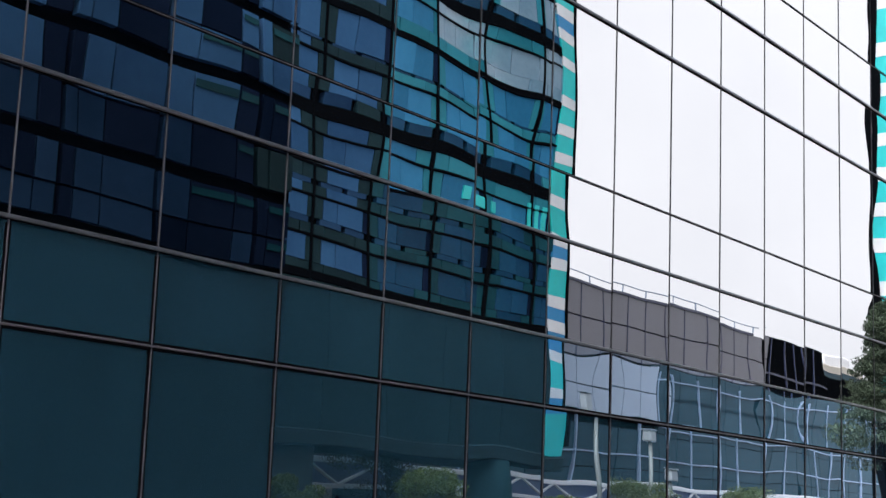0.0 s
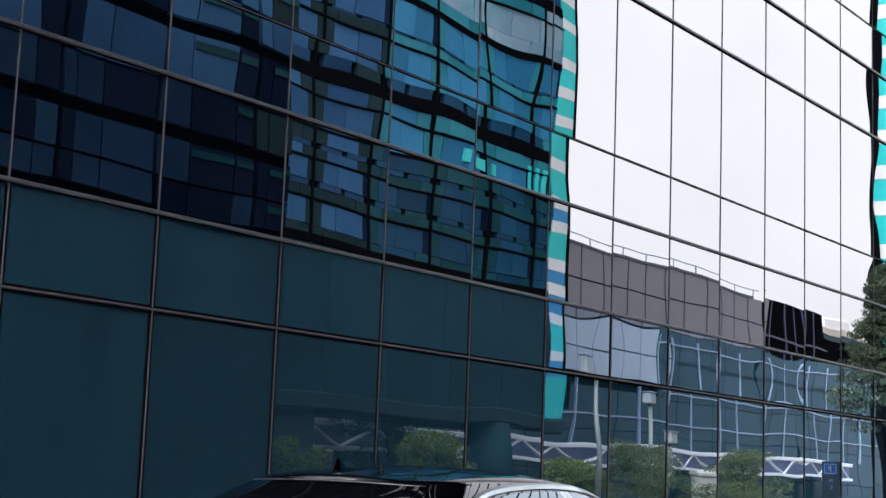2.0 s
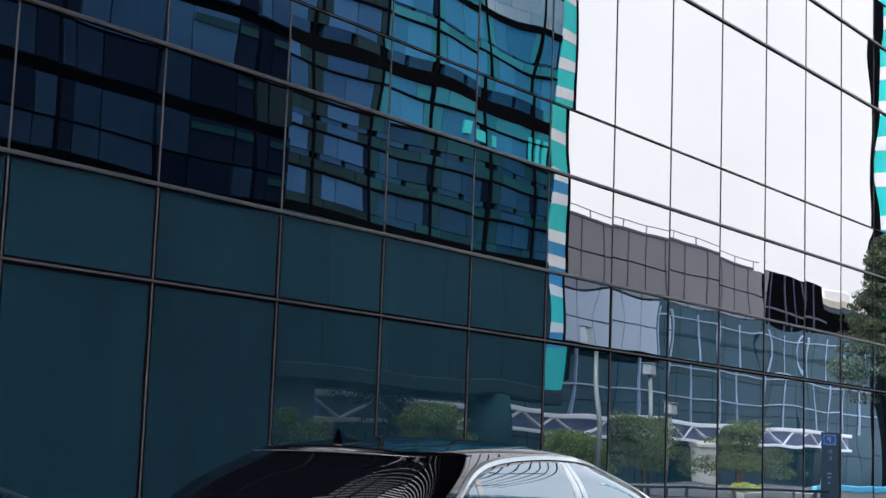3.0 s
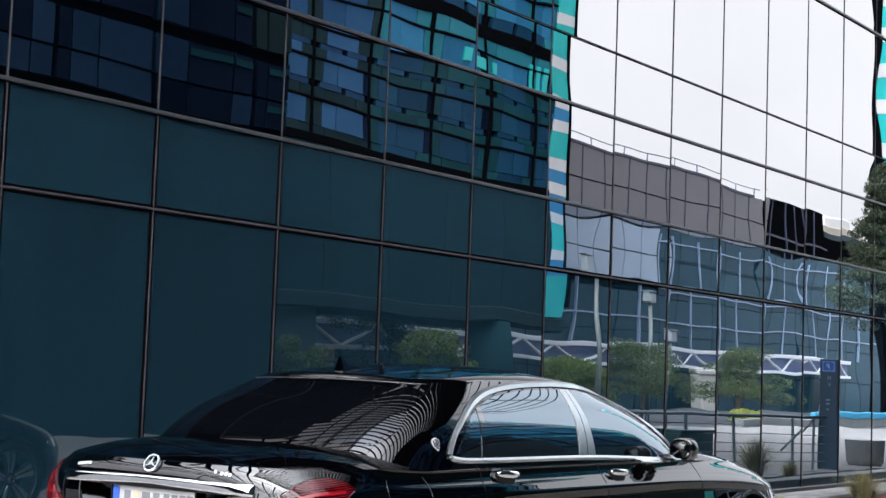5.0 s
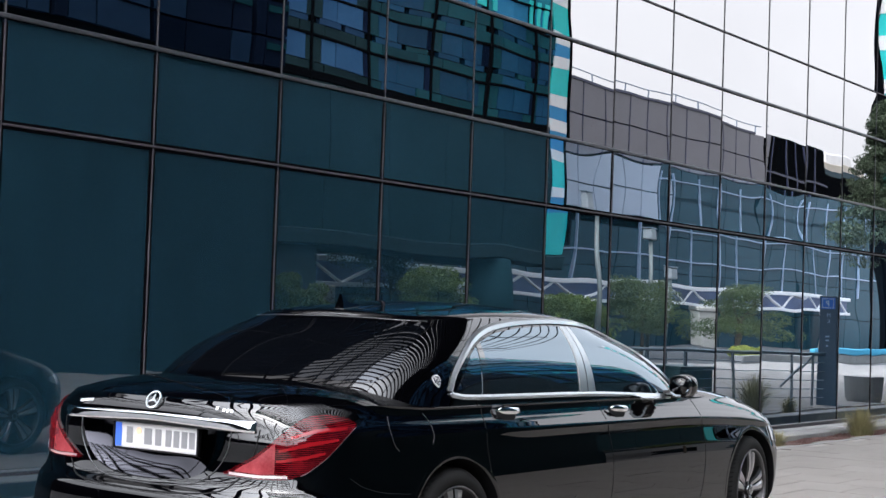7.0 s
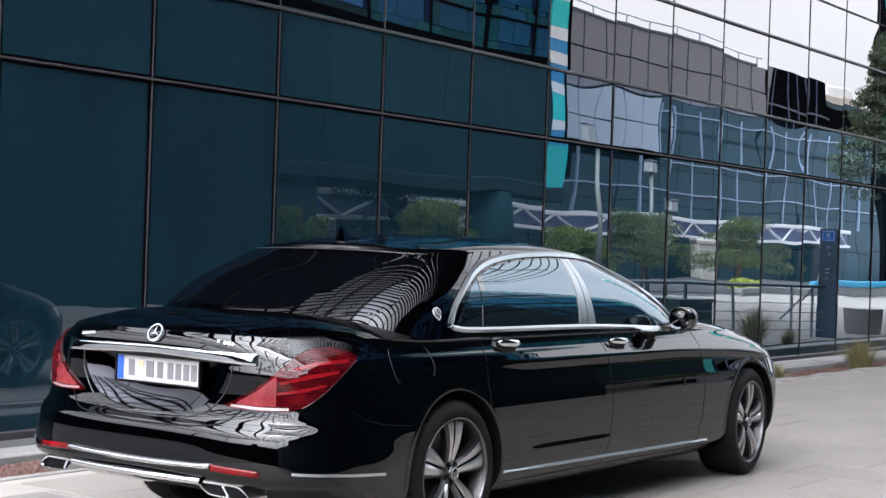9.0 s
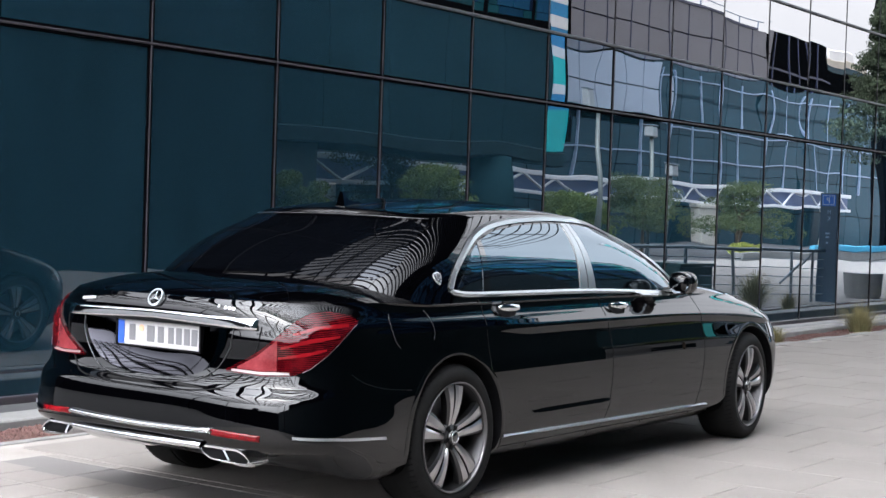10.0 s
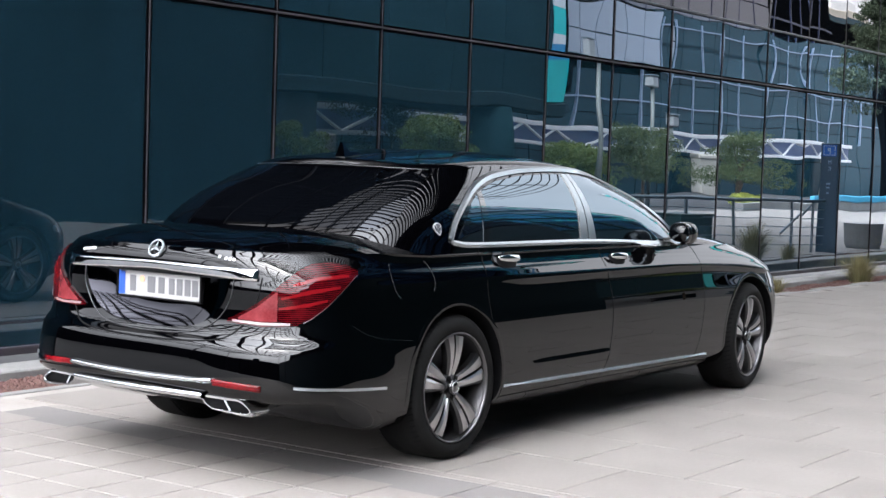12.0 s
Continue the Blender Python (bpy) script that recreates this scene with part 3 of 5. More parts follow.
# white truss in front of the long building
truss = thing("truss_gallery", "white steel truss gallery with blue panels", "bridge", at=(0, -27.24, 0))
part("blue_panel", boxes((44.0, -0.4, 2.72, 120.0, -0.3, 3.7)), TRUSS_BLUE, truss, "blue panel behind the truss")
for z, r in ((3.78, 0.13), (2.66, 0.10)):
    part("chord", boxes((44.0, -0.1, z - r, 120.0, 0.1, z + r), bevel=0.02), WHITE_STEEL, truss)
n = 0
for x in np.arange(44.0, 118.0, 2.15):
    a, b = (2.72, 3.72) if n % 2 else (3.72, 2.72)
    part("brace", rods(((x, 0, a), (x + 2.15, 0, b), 0.075), n=8), WHITE_STEEL, truss)
    n += 1
for x in (53.7, 92.9, 114.0):
    w = 0.4 if x < 80 else 1.35
    part("pillar", boxes((x - w, -0.5, -0.16, x + w, 0.3, 2.6), bevel=0.06), CREAM, truss, "cream pillar")
    if x > 80:
        part("pillar_head", boxes((x - w - 0.1, -0.6, 2.2, x + w + 0.1, 0.4, 2.58), bevel=0.1), CREAM, truss)


# trees
def crown_mesh(rnd, blobs, count, size, mat):
    vs, fs = [], []
    for _ in range(count):
        c, r = blobs[rnd.randrange(len(blobs))]
        d = Vector((rnd.gauss(0, 1), rnd.gauss(0, 1), rnd.gauss(0, 1))).normalized() * rnd.uniform(0.55, 1.02)
        p = Vector(c) + Vector((d.x * r[0], d.y * r[1], d.z * r[2]))
        q = Euler((rnd.uniform(0, 6.3), rnd.uniform(0, 6.3), rnd.uniform(0, 6.3))).to_matrix()
        s = size * rnd.uniform(0.6, 1.3)
        b = len(vs)
        for u, v in ((-s, 0), (0, -0.5 * s), (s, 0), (0, 0.5 * s)):
            vs.append(p + q @ Vector((u, v, 0.25 * s if not v else 0)))
        fs += [(b, b + 1, b + 2), (b, b + 2, b + 3)]
    me = bpy.data.meshes.new("crown")
    me.from_pydata(vs, [], fs)
    me.materials.append(mat)
    return me


def street_tree(x, y, h, w, seed, leaf=LEAF):
    rnd = random.Random(seed)
    t = thing("street_tree", "small leafy street tree with a loose green crown", "tree", "street trees", at=(x, y, -0.16))
    bm = bmesh.new()
    rod(bm, (0, 0, 0), (0.05, 0, h * 0.55), 0.07, 0.045, 8)
    for k in range(7):
        a = k * 2.4 + rnd.uniform(0, 0.6)
        z0 = h * rnd.uniform(0.35, 0.55)
        rod(bm, (0.03, 0, z0), (w * 0.6 * math.cos(a), w * 0.6 * math.sin(a), z0 + h * rnd.uniform(0.15, 0.4)), 0.03, 0.008, 6)
    part("trunk", bm, BARK, t)
    blobs = [((rnd.uniform(-0.75, 0.75) * w * (1 - 0.5 * q), rnd.uniform(-0.75, 0.75) * w * (1 - 0.5 * q), h * (0.32 + 0.58 * q)), (w * rnd.uniform(0.22, 0.4),) * 2 + (h * rnd.uniform(0.07, 0.13),)) for q in [rnd.random() for _ in range(30)]]
    part("crown", crown_mesh(rnd, blobs, 17000, 0.042, leaf), None, t, "uneven green crown")
    return t


street_tree(35.0, -12.64, 2.75, 1.10, 1)
street_tree(41.8, -12.64, 3.30, 1.75, 2)
street_tree(52.0, -22.6, 5.6, 2.6, 6, NEEDLE)
street_tree(50.9, -12.64, 2.75, 1.7, 3)
street_tree(56.3, -12.64, 3.6, 2.2, 4, DULL_LEAF)
street_tree(66.3, -12.64, 3.6, 2.4, 5, DULL_LEAF)

shrub = thing("shrub", "low bright yellow-green shrub", "shrub", at=(66.3, -12.3, -0.16))
rs = random.Random(21)
tufts = [((rs.uniform(-0.7, 0.7), rs.uniform(-0.4, 0.4), rs.uniform(0.2, 0.5)), (0.3, 0.3, 0.2)) for _ in range(12)]
part("crown", crown_mesh(rs, tufts, 3000, 0.05, material("yellow_leaf", (0.55, 0.58, 0.12), 0.6)), None, shrub)
part("stem", rods(((0, 0, 0), (0, 0, 0.3), 0.03)), BARK, shrub)

conifer = thing("conifer", "tall dark green conifer with drooping layered branches", "tree", at=(54.8, -1.64, -0.16))
rc = random.Random(8)
bm = bmesh.new()
rod(bm, (0, 0, 0), (0.1, 0, 9.4), 0.14, 0.03, 10)
blobs = []
for k in range(280):
    q = rc.random() ** 0.8
    zc = 4.4 + 5.5 * q
    reach = (1 - q) * 2.5 + 0.3
    a = rc.uniform(0, 6.28)
    rr = reach * rc.uniform(0.35, 0.95)
    tip = (rr * math.cos(a), rr * math.sin(a), zc - 0.12 * rr)
    if k % 3 == 0:
        rod(bm, (0, 0, zc), tip, 0.03, 0.006, 5)
    blobs.append((tip, (0.34 + 0.30 * (1 - q), 0.34 + 0.30 * (1 - q), 0.2)))
part("trunk", bm, BARK, conifer)
part("crown", crown_mesh(rc, blobs, 36000, 0.06, NEEDLE), None, conifer, "dark layered needle crown")


# lamps, sign, railing, planter
def street_lamp(x, y, h, head):
    l = thing("street_lamp", "slim grey street lamp with a box lantern", "street lamp", "street lamps", at=(x, y, -0.16))
    part("pole", rods(((0, 0, 0), (0, 0, h), 0.10, 0.075), n=12), material("lamp_grey", (0.20, 0.22, 0.21), 0.5, 0.3), l, smooth=True)
    part("lantern", boxes((-0.26, -0.2, h, 0.26, 0.2, h + head), bevel=0.05), material("lantern_grey", (0.33, 0.35, 0.36), 0.4), l, "pale lantern")
    part("cap", boxes((-0.30, -0.24, h + head, 0.30, 0.24, h + head + 0.06), bevel=0.02), STEEL, l)
    return l


street_lamp(47.9, -10.14, 5.40, 0.75)
street_lamp(57.9, -13.24, 5.0, 0.45)
street_lamp(59.2, -12.84, 3.45, 0.5)
sign = thing("parking_sign", "dark blue-grey parking sign pylon with a blue P panel", "sign", at=(27.1, 6.86, -0.008))
part("body", boxes((-0.06, -0.19, 0.0, 0.06, 0.19, 2.02), bevel=0.006), SIGN, sign)
part("panel", boxes((-0.066, -0.15, 1.78, -0.06, 0.15, 1.99)), SIGN_BLUE, sign, "bright blue panel")
pc = bpy.data.curves.new("letter", "FONT")
pc.body, pc.size, pc.align_x, pc.extrude = "P", 0.15, "CENTER", 0.002
pt = new("letter", pc)
pt.parent, pt.matrix_basis = sign, pose(-0.069, 0.0, 1.832, 90, 0, -90)
pc.materials.append(WHITE_STEEL)
for letter, z in (("M", 1.63), ("K", 1.51)):
    lc = bpy.data.curves.new("letter", "FONT")
    lc.body, lc.size, lc.align_x, lc.extrude = letter, 0.11, "CENTER", 0.002
    lt = new("letter", lc)
    lt.parent, lt.matrix_basis = sign, pose(-0.066, 0.02, z, 90, 0, -90)
    lc.materials.append(MULL_L)
part("panel_frame", boxes((-0.0685, -0.125, 1.80, -0.066, 0.125, 1.808), (-0.0685, -0.125, 1.965, -0.066, 0.125, 1.973), (-0.0685, -0.125, 1.808, -0.066, -0.117, 1.965), (-0.0685, 0.117, 1.808, -0.066, 0.125, 1.965)), WHITE_STEEL, sign)
for z, w in ((1.25, 0.10), (1.18, 0.08), (1.08, 0.05)):
    part("bar", boxes((-0.066, -w / 2, z, -0.06, w / 2, z + 0.03)), MULL_L, sign)

rail = thing("railing", "grey steel railing with thin horizontal wires", "railing", at=(0, 0, -0.008))
P0, P1 = Vector((21.0, 3.66, 0)), Vector((27.0, 6.84, 0))
AWAY = Vector((0.42, -0.79, 0))
for k in (0.18, 0.30, 0.42, 0.54, 0.695, 0.955):
    p = P0.lerp(P1, k)
    part("post", boxes((p.x - 0.03, p.y - 0.02, 0, p.x + 0.03, p.y + 0.02, 0.93), bevel=0.004), STEEL, rail)
    q = p + AWAY * 0.62
    part("back_post", boxes((q.x - 0.025, q.y - 0.02, 0, q.x + 0.025, q.y + 0.02, 0.93), bevel=0.004), STEEL, rail)
part("top_rail", rods((P0 + Vector((0, 0, 0.95)), P1 + Vector((0, 0, 0.95)), 0.028), n=10), STEEL, rail, smooth=True)
part("back_rail", rods((P0 + AWAY * 0.62 + Vector((0, 0, 0.95)), P0.lerp(P1, 0.955) + AWAY * 0.62 + Vector((0, 0, 0.95)), 0.024), n=10), STEEL, rail, smooth=True)
for z in (0.15, 0.31, 0.47, 0.63, 0.79):
    part("wire", rods((P0 + Vector((0, 0, z)), P1 + Vector((0, 0, z)), 0.008), n=6), STEEL, rail)
part("brace", rods((P1.lerp(P0, 0.15) + Vector((0, 0, 0.35)), P1.lerp(P0, 0.045) + Vector((0, 0, 0.92)), 0.022), n=8), STEEL, rail)
bm = bmesh.new()
rod(bm, (0, 0, 0), (0, 0, 0.06), 0.32, n=28), rod(bm, (0, 0, 0.06), (0, 0, 0.50), 0.345, 0.375, n=28)
planter = tagged(part("planter", bm, CONC), "round grey concrete planter on the paving", "planter")
planter.location = (29.4, 6.70, -0.008)
cab = thing("utility_box", "dark green metal cabinet standing on the paving", "cabinet", at=(24.4, 5.21, -0.008))
part("body", boxes((-0.6, -0.3, 0, 0.6, 0.3, 0.62), bevel=0.01), GREEN_BOX, cab)
part("lid", boxes((-0.63, -0.33, 0.62, 0.63, 0.33, 0.68), bevel=0.008), GREEN_BOX, cab)
# low wall with a blue band along the far edge of the paving
wall_low = thing("low_wall", "low grey wall with a sky blue band on top", "wall", kind="structure", at=(0, -7.84, -0.16))
part("wall", boxes((56, -0.3, 0, 110, 0, 0.42), bevel=0.02), CONC, wall_low)
part("band", boxes((62.8, -0.32, 0.42, 110, 0.02, 0.70), bevel=0.02), SKYBLUE, wall_low, "sky blue band")

# louvred sunshade over the paving, upright blades
shade = thing("sunshade", "louvred metal sunshade of upright blades over the paving", "sunshade", kind="structure", at=(0, 0, 15.45))
for k in range(50):
    x = -6.0 + 0.62 * k
    part("blade", boxes((x, -5.6, -0.28, x + 0.15, 8.6, 0.28)), SLAB, shade)
for k in range(50, 61):
    x = -6.0 + 0.62 * k
    part("slat", boxes((x, -4.0, -0.02, x + 0.035, 8.6, 0.02)), SLAB, shade)
for y in (-5.5, -3.0, 0.9, 4.8, 8.5):
    part("beam", boxes((-6.2, y - 0.06, 0.29, 31.3 if y > -4 else 24.9, y + 0.06, 0.55)), SLAB, shade)

# added wall, out of view, that darkens low reflections in the car's tail
end_wall = thing("wall_west", "plain dark building front across the paving", "wall", kind="structure", at=(-72, 0, -0.16))
part("wall", boxes((-3, -46, 0, 0, 44, 9.5)), SLAB, end_wall)
part("coping", boxes((-3.1, -46.1, 9.5, 0.1, 44.1, 9.8)), SLAB, end_wall)

# open steel frame that carries on from the sunshade
frame_roof = thing("canopy_frame", "open dark steel canopy frame over the paving", "canopy", kind="structure", at=(0, 0, 15.45))
for y in np.arange(-7.0, 31.0, 3.4):
    part("beam", boxes((-46.0, y - 0.17, -0.3, -9.6 if y < 9.8 else 3.4, y + 0.17, 0.3)), SLAB, frame_roof)
for k, x in enumerate(np.arange(-45.0, 3.0, 3.9)):
    y0 = -7.0 if x < -9.0 else 10.0
    part("cross_beam", boxes((x - 0.15, y0, 0.31, x + 0.15, 30.4, 0.6)), SLAB, frame_roof)
    for m in range(5):
        ya = -7.0 + 6.8 * m + 3.4 * (k % 2)
        if ya >= y0 and ya < 24.0 and x < -0.5:
            part("brace", rods(((x, ya, 0.3), (x + 3.9, ya + 6.8, 0.3), 0.12), n=6), SLAB, frame_roof)
for x in (-45.0, -25.5, -6.0):
    for y in (-7.0, 30.0) if x < -9 else (30.0,):
        part("post", boxes((x - 0.15, y - 0.15, -15.61, x + 0.15, y + 0.15, -0.3)), SLAB, frame_roof)

# invented low wall, never in view, giving the bumper something dark to reflect
back_wall = thing("wall_north", "plain low dark building front behind the paving", "wall", kind="structure", at=(0, 32, -0.16))
part("wall", boxes((-69, 0, 0, 3.6, 3, 7.5)), SLAB, back_wall)
part("coping", boxes((-69.1, -0.1, 7.5, 3.7, 3.1, 7.8)), SLAB, back_wall)

# ---- the saloon car ----
from mathutils.bvhtree import BVHTree

AXLE, WHEEL_R = 3.365, 0.35
car = thing("car", "glossy black luxury saloon car with chrome trim parked on pale paving", "car", at=(5.967, 5.057, 0))


def soft(xs, ys, at, sigma):
    """Values at `at` of the polyline xs, ys, smoothed over about sigma."""
    k = np.linspace(-2.5, 2.5, 21)
    g = np.exp(-k * k / 2)
    return sum(w * np.interp(np.asarray(at) + sigma * q, xs, ys) for w, q in zip(g / g.sum(), k))


def arc_outline(w, xr, xf, lr, lf, p, q, pf, qf, nr, ns, nf):
    """Half an outline seen from above, from the tail's middle to the nose's middle: x, y."""
    out = []
    for i in range(nr + 1):
        a = math.pi / 2 * i / nr
        out.append((xr + lr - lr * math.cos(a) ** (2 / p), w * math.sin(a) ** (2 / q)))
    for i in range(1, ns):
        x = xr + lr + (xf - lf - xr - lr) * i / ns
        out.append((x, w))
    for i in range(nf + 1):
        a = math.pi / 2 * (1 - i / nf)
        out.append((xf - lf + lf * math.cos(a) ** (2 / pf), w * math.sin(a) ** (2 / qf)))
    return out


def shell(rows, close_bottom):
    """A closed skin through rows of half outlines, mirrored over y = 0."""
    bm = bmesh.new()
    grids = []
    for side in (1, -1):
        grids.append([[bm.verts.new((x, side * y, z)) for x, y, z in r] for r in rows])
    for s, g in enumerate(grids):
        for j in range(len(g) - 1):
            for i in range(len(g[0]) - 1):
                f = (g[j][i], g[j][i + 1], g[j + 1][i + 1], g[j + 1][i])
                bm.faces.new(f if s else f[::-1])
        if close_bottom:
            mid = [bm.verts.new((v.co.x, 0, v.co.z)) for v in g[0]]
            for i in range(len(mid) - 1):
                bm.faces.new((g[0][i], g[0][i + 1], mid[i + 1], mid[i]))
    bmesh.ops.remove_doubles(bm, verts=bm.verts, dist=0.0004)
    bmesh.ops.dissolve_degenerate(bm, edges=bm.edges, dist=0.0002)
    bmesh.ops.recalc_face_normals(bm, faces=bm.faces)
    return bm


# lower body: height, half width, tail, nose
LZ = [0.195, 0.21, 0.26, 0.32, 0.40, 0.48, 0.56, 0.60, 0.64, 0.70, 0.76, 0.80, 0.85, 0.885, 0.905, 0.935, 0.965, 0.99, 1.005]
LW = [0.82, 0.87, 0.915, 0.936, 0.945, 0.946, 0.944, 0.941, 0.936, 0.930, 0.925, 0.922, 0.917, 0.912, 0.907, 0.893, 0.873, 0.853, 0.838]
LR = [-0.96, -1.02, -1.10, -1.158, -1.182, -1.180, -1.174, -1.164, -1.118, -1.099, -1.095, -1.095, -1.095, -1.09, -1.094, -1.094, -1.088, -1.078, -1.056]
LF = [3.98, 4.06, 4.11, 4.13, 4.15, 4.16, 4.17, 4.17, 4.17, 4.16, 4.14, 4.12, 4.09, 4.06, 4.03, 3.98, 3.90, 3.80, 3.72]


def deck_drop(x):
    s = min(max((x - 2.2) / 1.9, 0), 1)
    return 1 - 0.36 * s * s * (1.6 - 0.6 * s)


def step(x, a, b):
    t = min(max((x - a) / (b - a), 0), 1)
    return t * t * (3 - 2 * t)


def crown(x):
    a = min(max((x + 1.03) / 0.55, 0), 1)
    b = min(max((3.75 - x) / 1.2, 0), 1)
    return 0.085 * (1 - (1 - a) ** 2.5) * (0.35 + 0.65 * b) * (1 - 0.7 * step(x, -0.35, 0.05) * (1 - step(x, 2.45, 2.8)))


levels = np.concatenate([np.linspace(0.195, 0.30, 8), np.linspace(0.31, 0.56, 26), np.linspace(0.572, 0.70, 15), np.linspace(0.71, 0.865, 18), np.linspace(0.872, 1.005, 16)])
rows = []
ws, rs, fs = soft(LZ, LW, levels, 0.011), soft(LZ, LR, levels, 0.012), soft(LZ, LF, levels, 0.012)
for z, w, xr, xf in zip(levels, ws, rs, fs):
    r = []
    for x, y in arc_outline(w, xr, xf, 0.45 - 0.05 * step(z, 0.56, 0.75) + 0.20 * step(z, 0.84, 1.0), 0.62, 3.1, 3.5, 3.0, 3.0, 34, 60, 24):
        bow = 1 - 0.018 * max((0.6 - x) / 1.6, 0) ** 2 - 0.014 * max((x - 2.4) / 1.6, 0) ** 2
        zz = 0.55 + (z - 0.55) * deck_drop(x) if z > 0.55 else z
        zz -= 0.022 * step(z, 0.88, 1.0) * step(x, -0.6, -0.1) * (1 - step(x, 2.6, 3.2))
        zz += 0.105 * step(-x, 0.5, 1.0) * (1 - step(z, 0.20, 0.42))
        flank = float(soft([0.30, 0.40, 0.48, 0.56, 0.64, 0.69, 0.70, 0.79, 0.805, 0.83, 0.885], [0, -0.006, -0.006, -0.003, 0.003, 0.0043, 0.005, -0.003, -0.004, -0.004, 0], [z], 0.004)[0]) * step(x, -0.05, 0.30)
        flank += float(soft([0.795, 0.81, 0.85, 0.862, 0.905, 0.935, 0.965], [0, 0, 0.0045, 0.0035, -0.004, -0.002, 0], [z], 0.004)[0]) * step(x, 0.30, 0.75)
        flank += float(np.interp(z, [0.30, 0.400, 0.430], [0, 0.0055, 0])) * step(x, 0.45, 0.80) * (1 - step(x, 1.46, 1.56))
        flank += 0.016 * step(0.60 - z, 0.0, 0.20) * (1 - step(0.40 - z, 0.0, 0.16)) * step(-x, 0.40, 0.60) * min(1, y / w)
        full = float(np.interp(z, [0.86, 0.885, 0.905, 0.935, 0.965, 0.99, 1.005], [0, -0.0065, -0.007, -0.006, 0.004, 0.020, 0.031])) * step(x, -0.85, -0.45) * (1 - step(x, 2.3, 3.3)) * min(1, y / w)
        r.append((x, y * bow + full + flank * (1 - step(x, 3.6, 3.9)), zz))
    rows.append(r)
edge = rows[-1]
for i in range(1, 15):
    s = 1 - i / 14
    rows.append([(x, y * s, z + crown(x) * (1 - abs(s) ** (4.2 + 1.3 * step(x, 2.4, 2.9))) * min(1, y / 0.5)) for x, y, z in edge])
body_bm = shell(rows, True)

# greenhouse
rows = []
base = arc_outline(0.848, -0.60, 2.98, 0.60, 0.95, 3.0, 3.3, 3.6, 4.2, 30, 44, 26)
top = arc_outline(0.606, 0.10, 1.80, 0.42, 0.45, 2.9, 3.1, 3.2, 3.6, 30, 44, 26)


def rail(x):
    return float(soft([0.0, 0.2, 0.6, 1.1, 1.5, 1.8], [1.395, 1.405, 1.425, 1.432, 1.422, 1.395], [x], 0.12)[0])


for v in np.linspace(0, 1, 22):
    r = []
    for (x0, y0), (x1, y1) in zip(base, top):
        b = math.sin(math.pi * v)
        x, y = x0 + (x1 - x0) * v, y0 + (y1 - y0) * v + 0.050 * b * min(1, y0 / 0.6)
        z = 0.97 + (rail(x1) - 0.97) * v
        z += 0.022 * b
        y += 0.020 * max(0, 1 - v / 0.45) ** 2 * step(-x0, -0.5, 0.1) * step(y0, 0.45, 0.75)
        x -= 0.05 * b * min(1, max(0, (0.4 - x) / 0.5))
        r.append((x, y, z))
    rows.append(r)
edge = rows[-1]
for i in range(1, 13):
    s = 1 - i / 12
    rows.append([(x, y * s, z + (0.030 + 0.032 * min(1, max(0, (x - 0.2) / 0.5)) * min(1, max(0, (1.75 - x) / 0.4))) * (1 - s ** 2.3) * min(1, y / 0.4)) for x, y, z in edge])
cabin_bm = shell(rows, False)


def cut(bm, cutters, mats):
    """The mesh bm less the cutters, as a new bmesh."""
    ob = new("work", mesh_of(bm, "work", mats[0]))
    for m in mats[1:]:
        ob.data.materials.append(m)
    made = []
    for c, slot in cutters:
        me = mesh_of(c, "work", *mats)
        for p in me.polygons:
            p.material_index = slot
        o = new("work", me)
        made.append(o)
        md = ob.modifiers.new("cut", "BOOLEAN")
        md.operation, md.solver, md.object = "DIFFERENCE", "EXACT", o
    bpy.context.view_layer.update()
    me = bpy.data.meshes.new_from_object(ob.evaluated_get(bpy.context.evaluated_depsgraph_get()))
    for o in [ob] + made:
        bpy.data.objects.remove(o)
    return me


def disc_cutter(x, z, r, y0, y1):
    c = bmesh.new()
    bmesh.ops.create_cone(c, cap_ends=True, segments=72, radius1=r, radius2=r, depth=abs(y1 - y0), matrix=pose(x, (y0 + y1) / 2, z, 90))
    return c


def prism(pts, x0, x1):
    """A prism along x over (y, z) points."""
    c = bmesh.new()
    a, b = [c.verts.new((x0, y, z)) for y, z in pts], [c.verts.new((x1, y, z)) for y, z in pts]
    c.faces.new(a[::-1]), c.faces.new(b)
    for i in range(len(pts)):
        c.faces.new((a[i], a[i - 1], b[i - 1], b[i]))
    return c


RECESS = [(-0.455, 0.895), (-0.44, 0.80), (-0.37, 0.705), (-0.25, 0.655), (0, 0.64), (0.25, 0.655), (0.37, 0.705), (0.44, 0.80), (0.455, 0.895)]
RECESS = [(p[0], p[1]) for p in ((u, v) for u, v in zip(soft(range(9), [q[0] for q in RECESS], np.linspace(0, 8, 49), 0.35), soft(range(9), [q[1] for q in RECESS], np.linspace(0, 8, 49), 0.35)))]
cutters = [(prism(RECESS, -1.5, -1.034), 0)]
for sx in (0, AXLE):
    for sy in (1, -1):
        cutters.append((disc_cutter(sx, WHEEL_R + 0.012, 0.380, sy * 0.60, sy * 1.3), 1))
body_me = cut(body_bm, cutters, (PAINT, BLACK))
body_me.set_sharp_from_angle(angle=radians(32))
for p in body_me.polygons:
    p.use_smooth = True
body = part("body", body_me, None, car, "glossy black painted body")
cabin_me = mesh_of(cabin_bm, "cabin", PAINT, smooth=True)
cabin = part("roof", cabin_me, None, car, "black roof and pillars")

skin_bm = bmesh.new()
skin_bm.from_mesh(body_me), skin_bm.from_mesh(cabin_me)
SKIN = BVHTree.FromBMesh(skin_bm)
skin_bm.free()


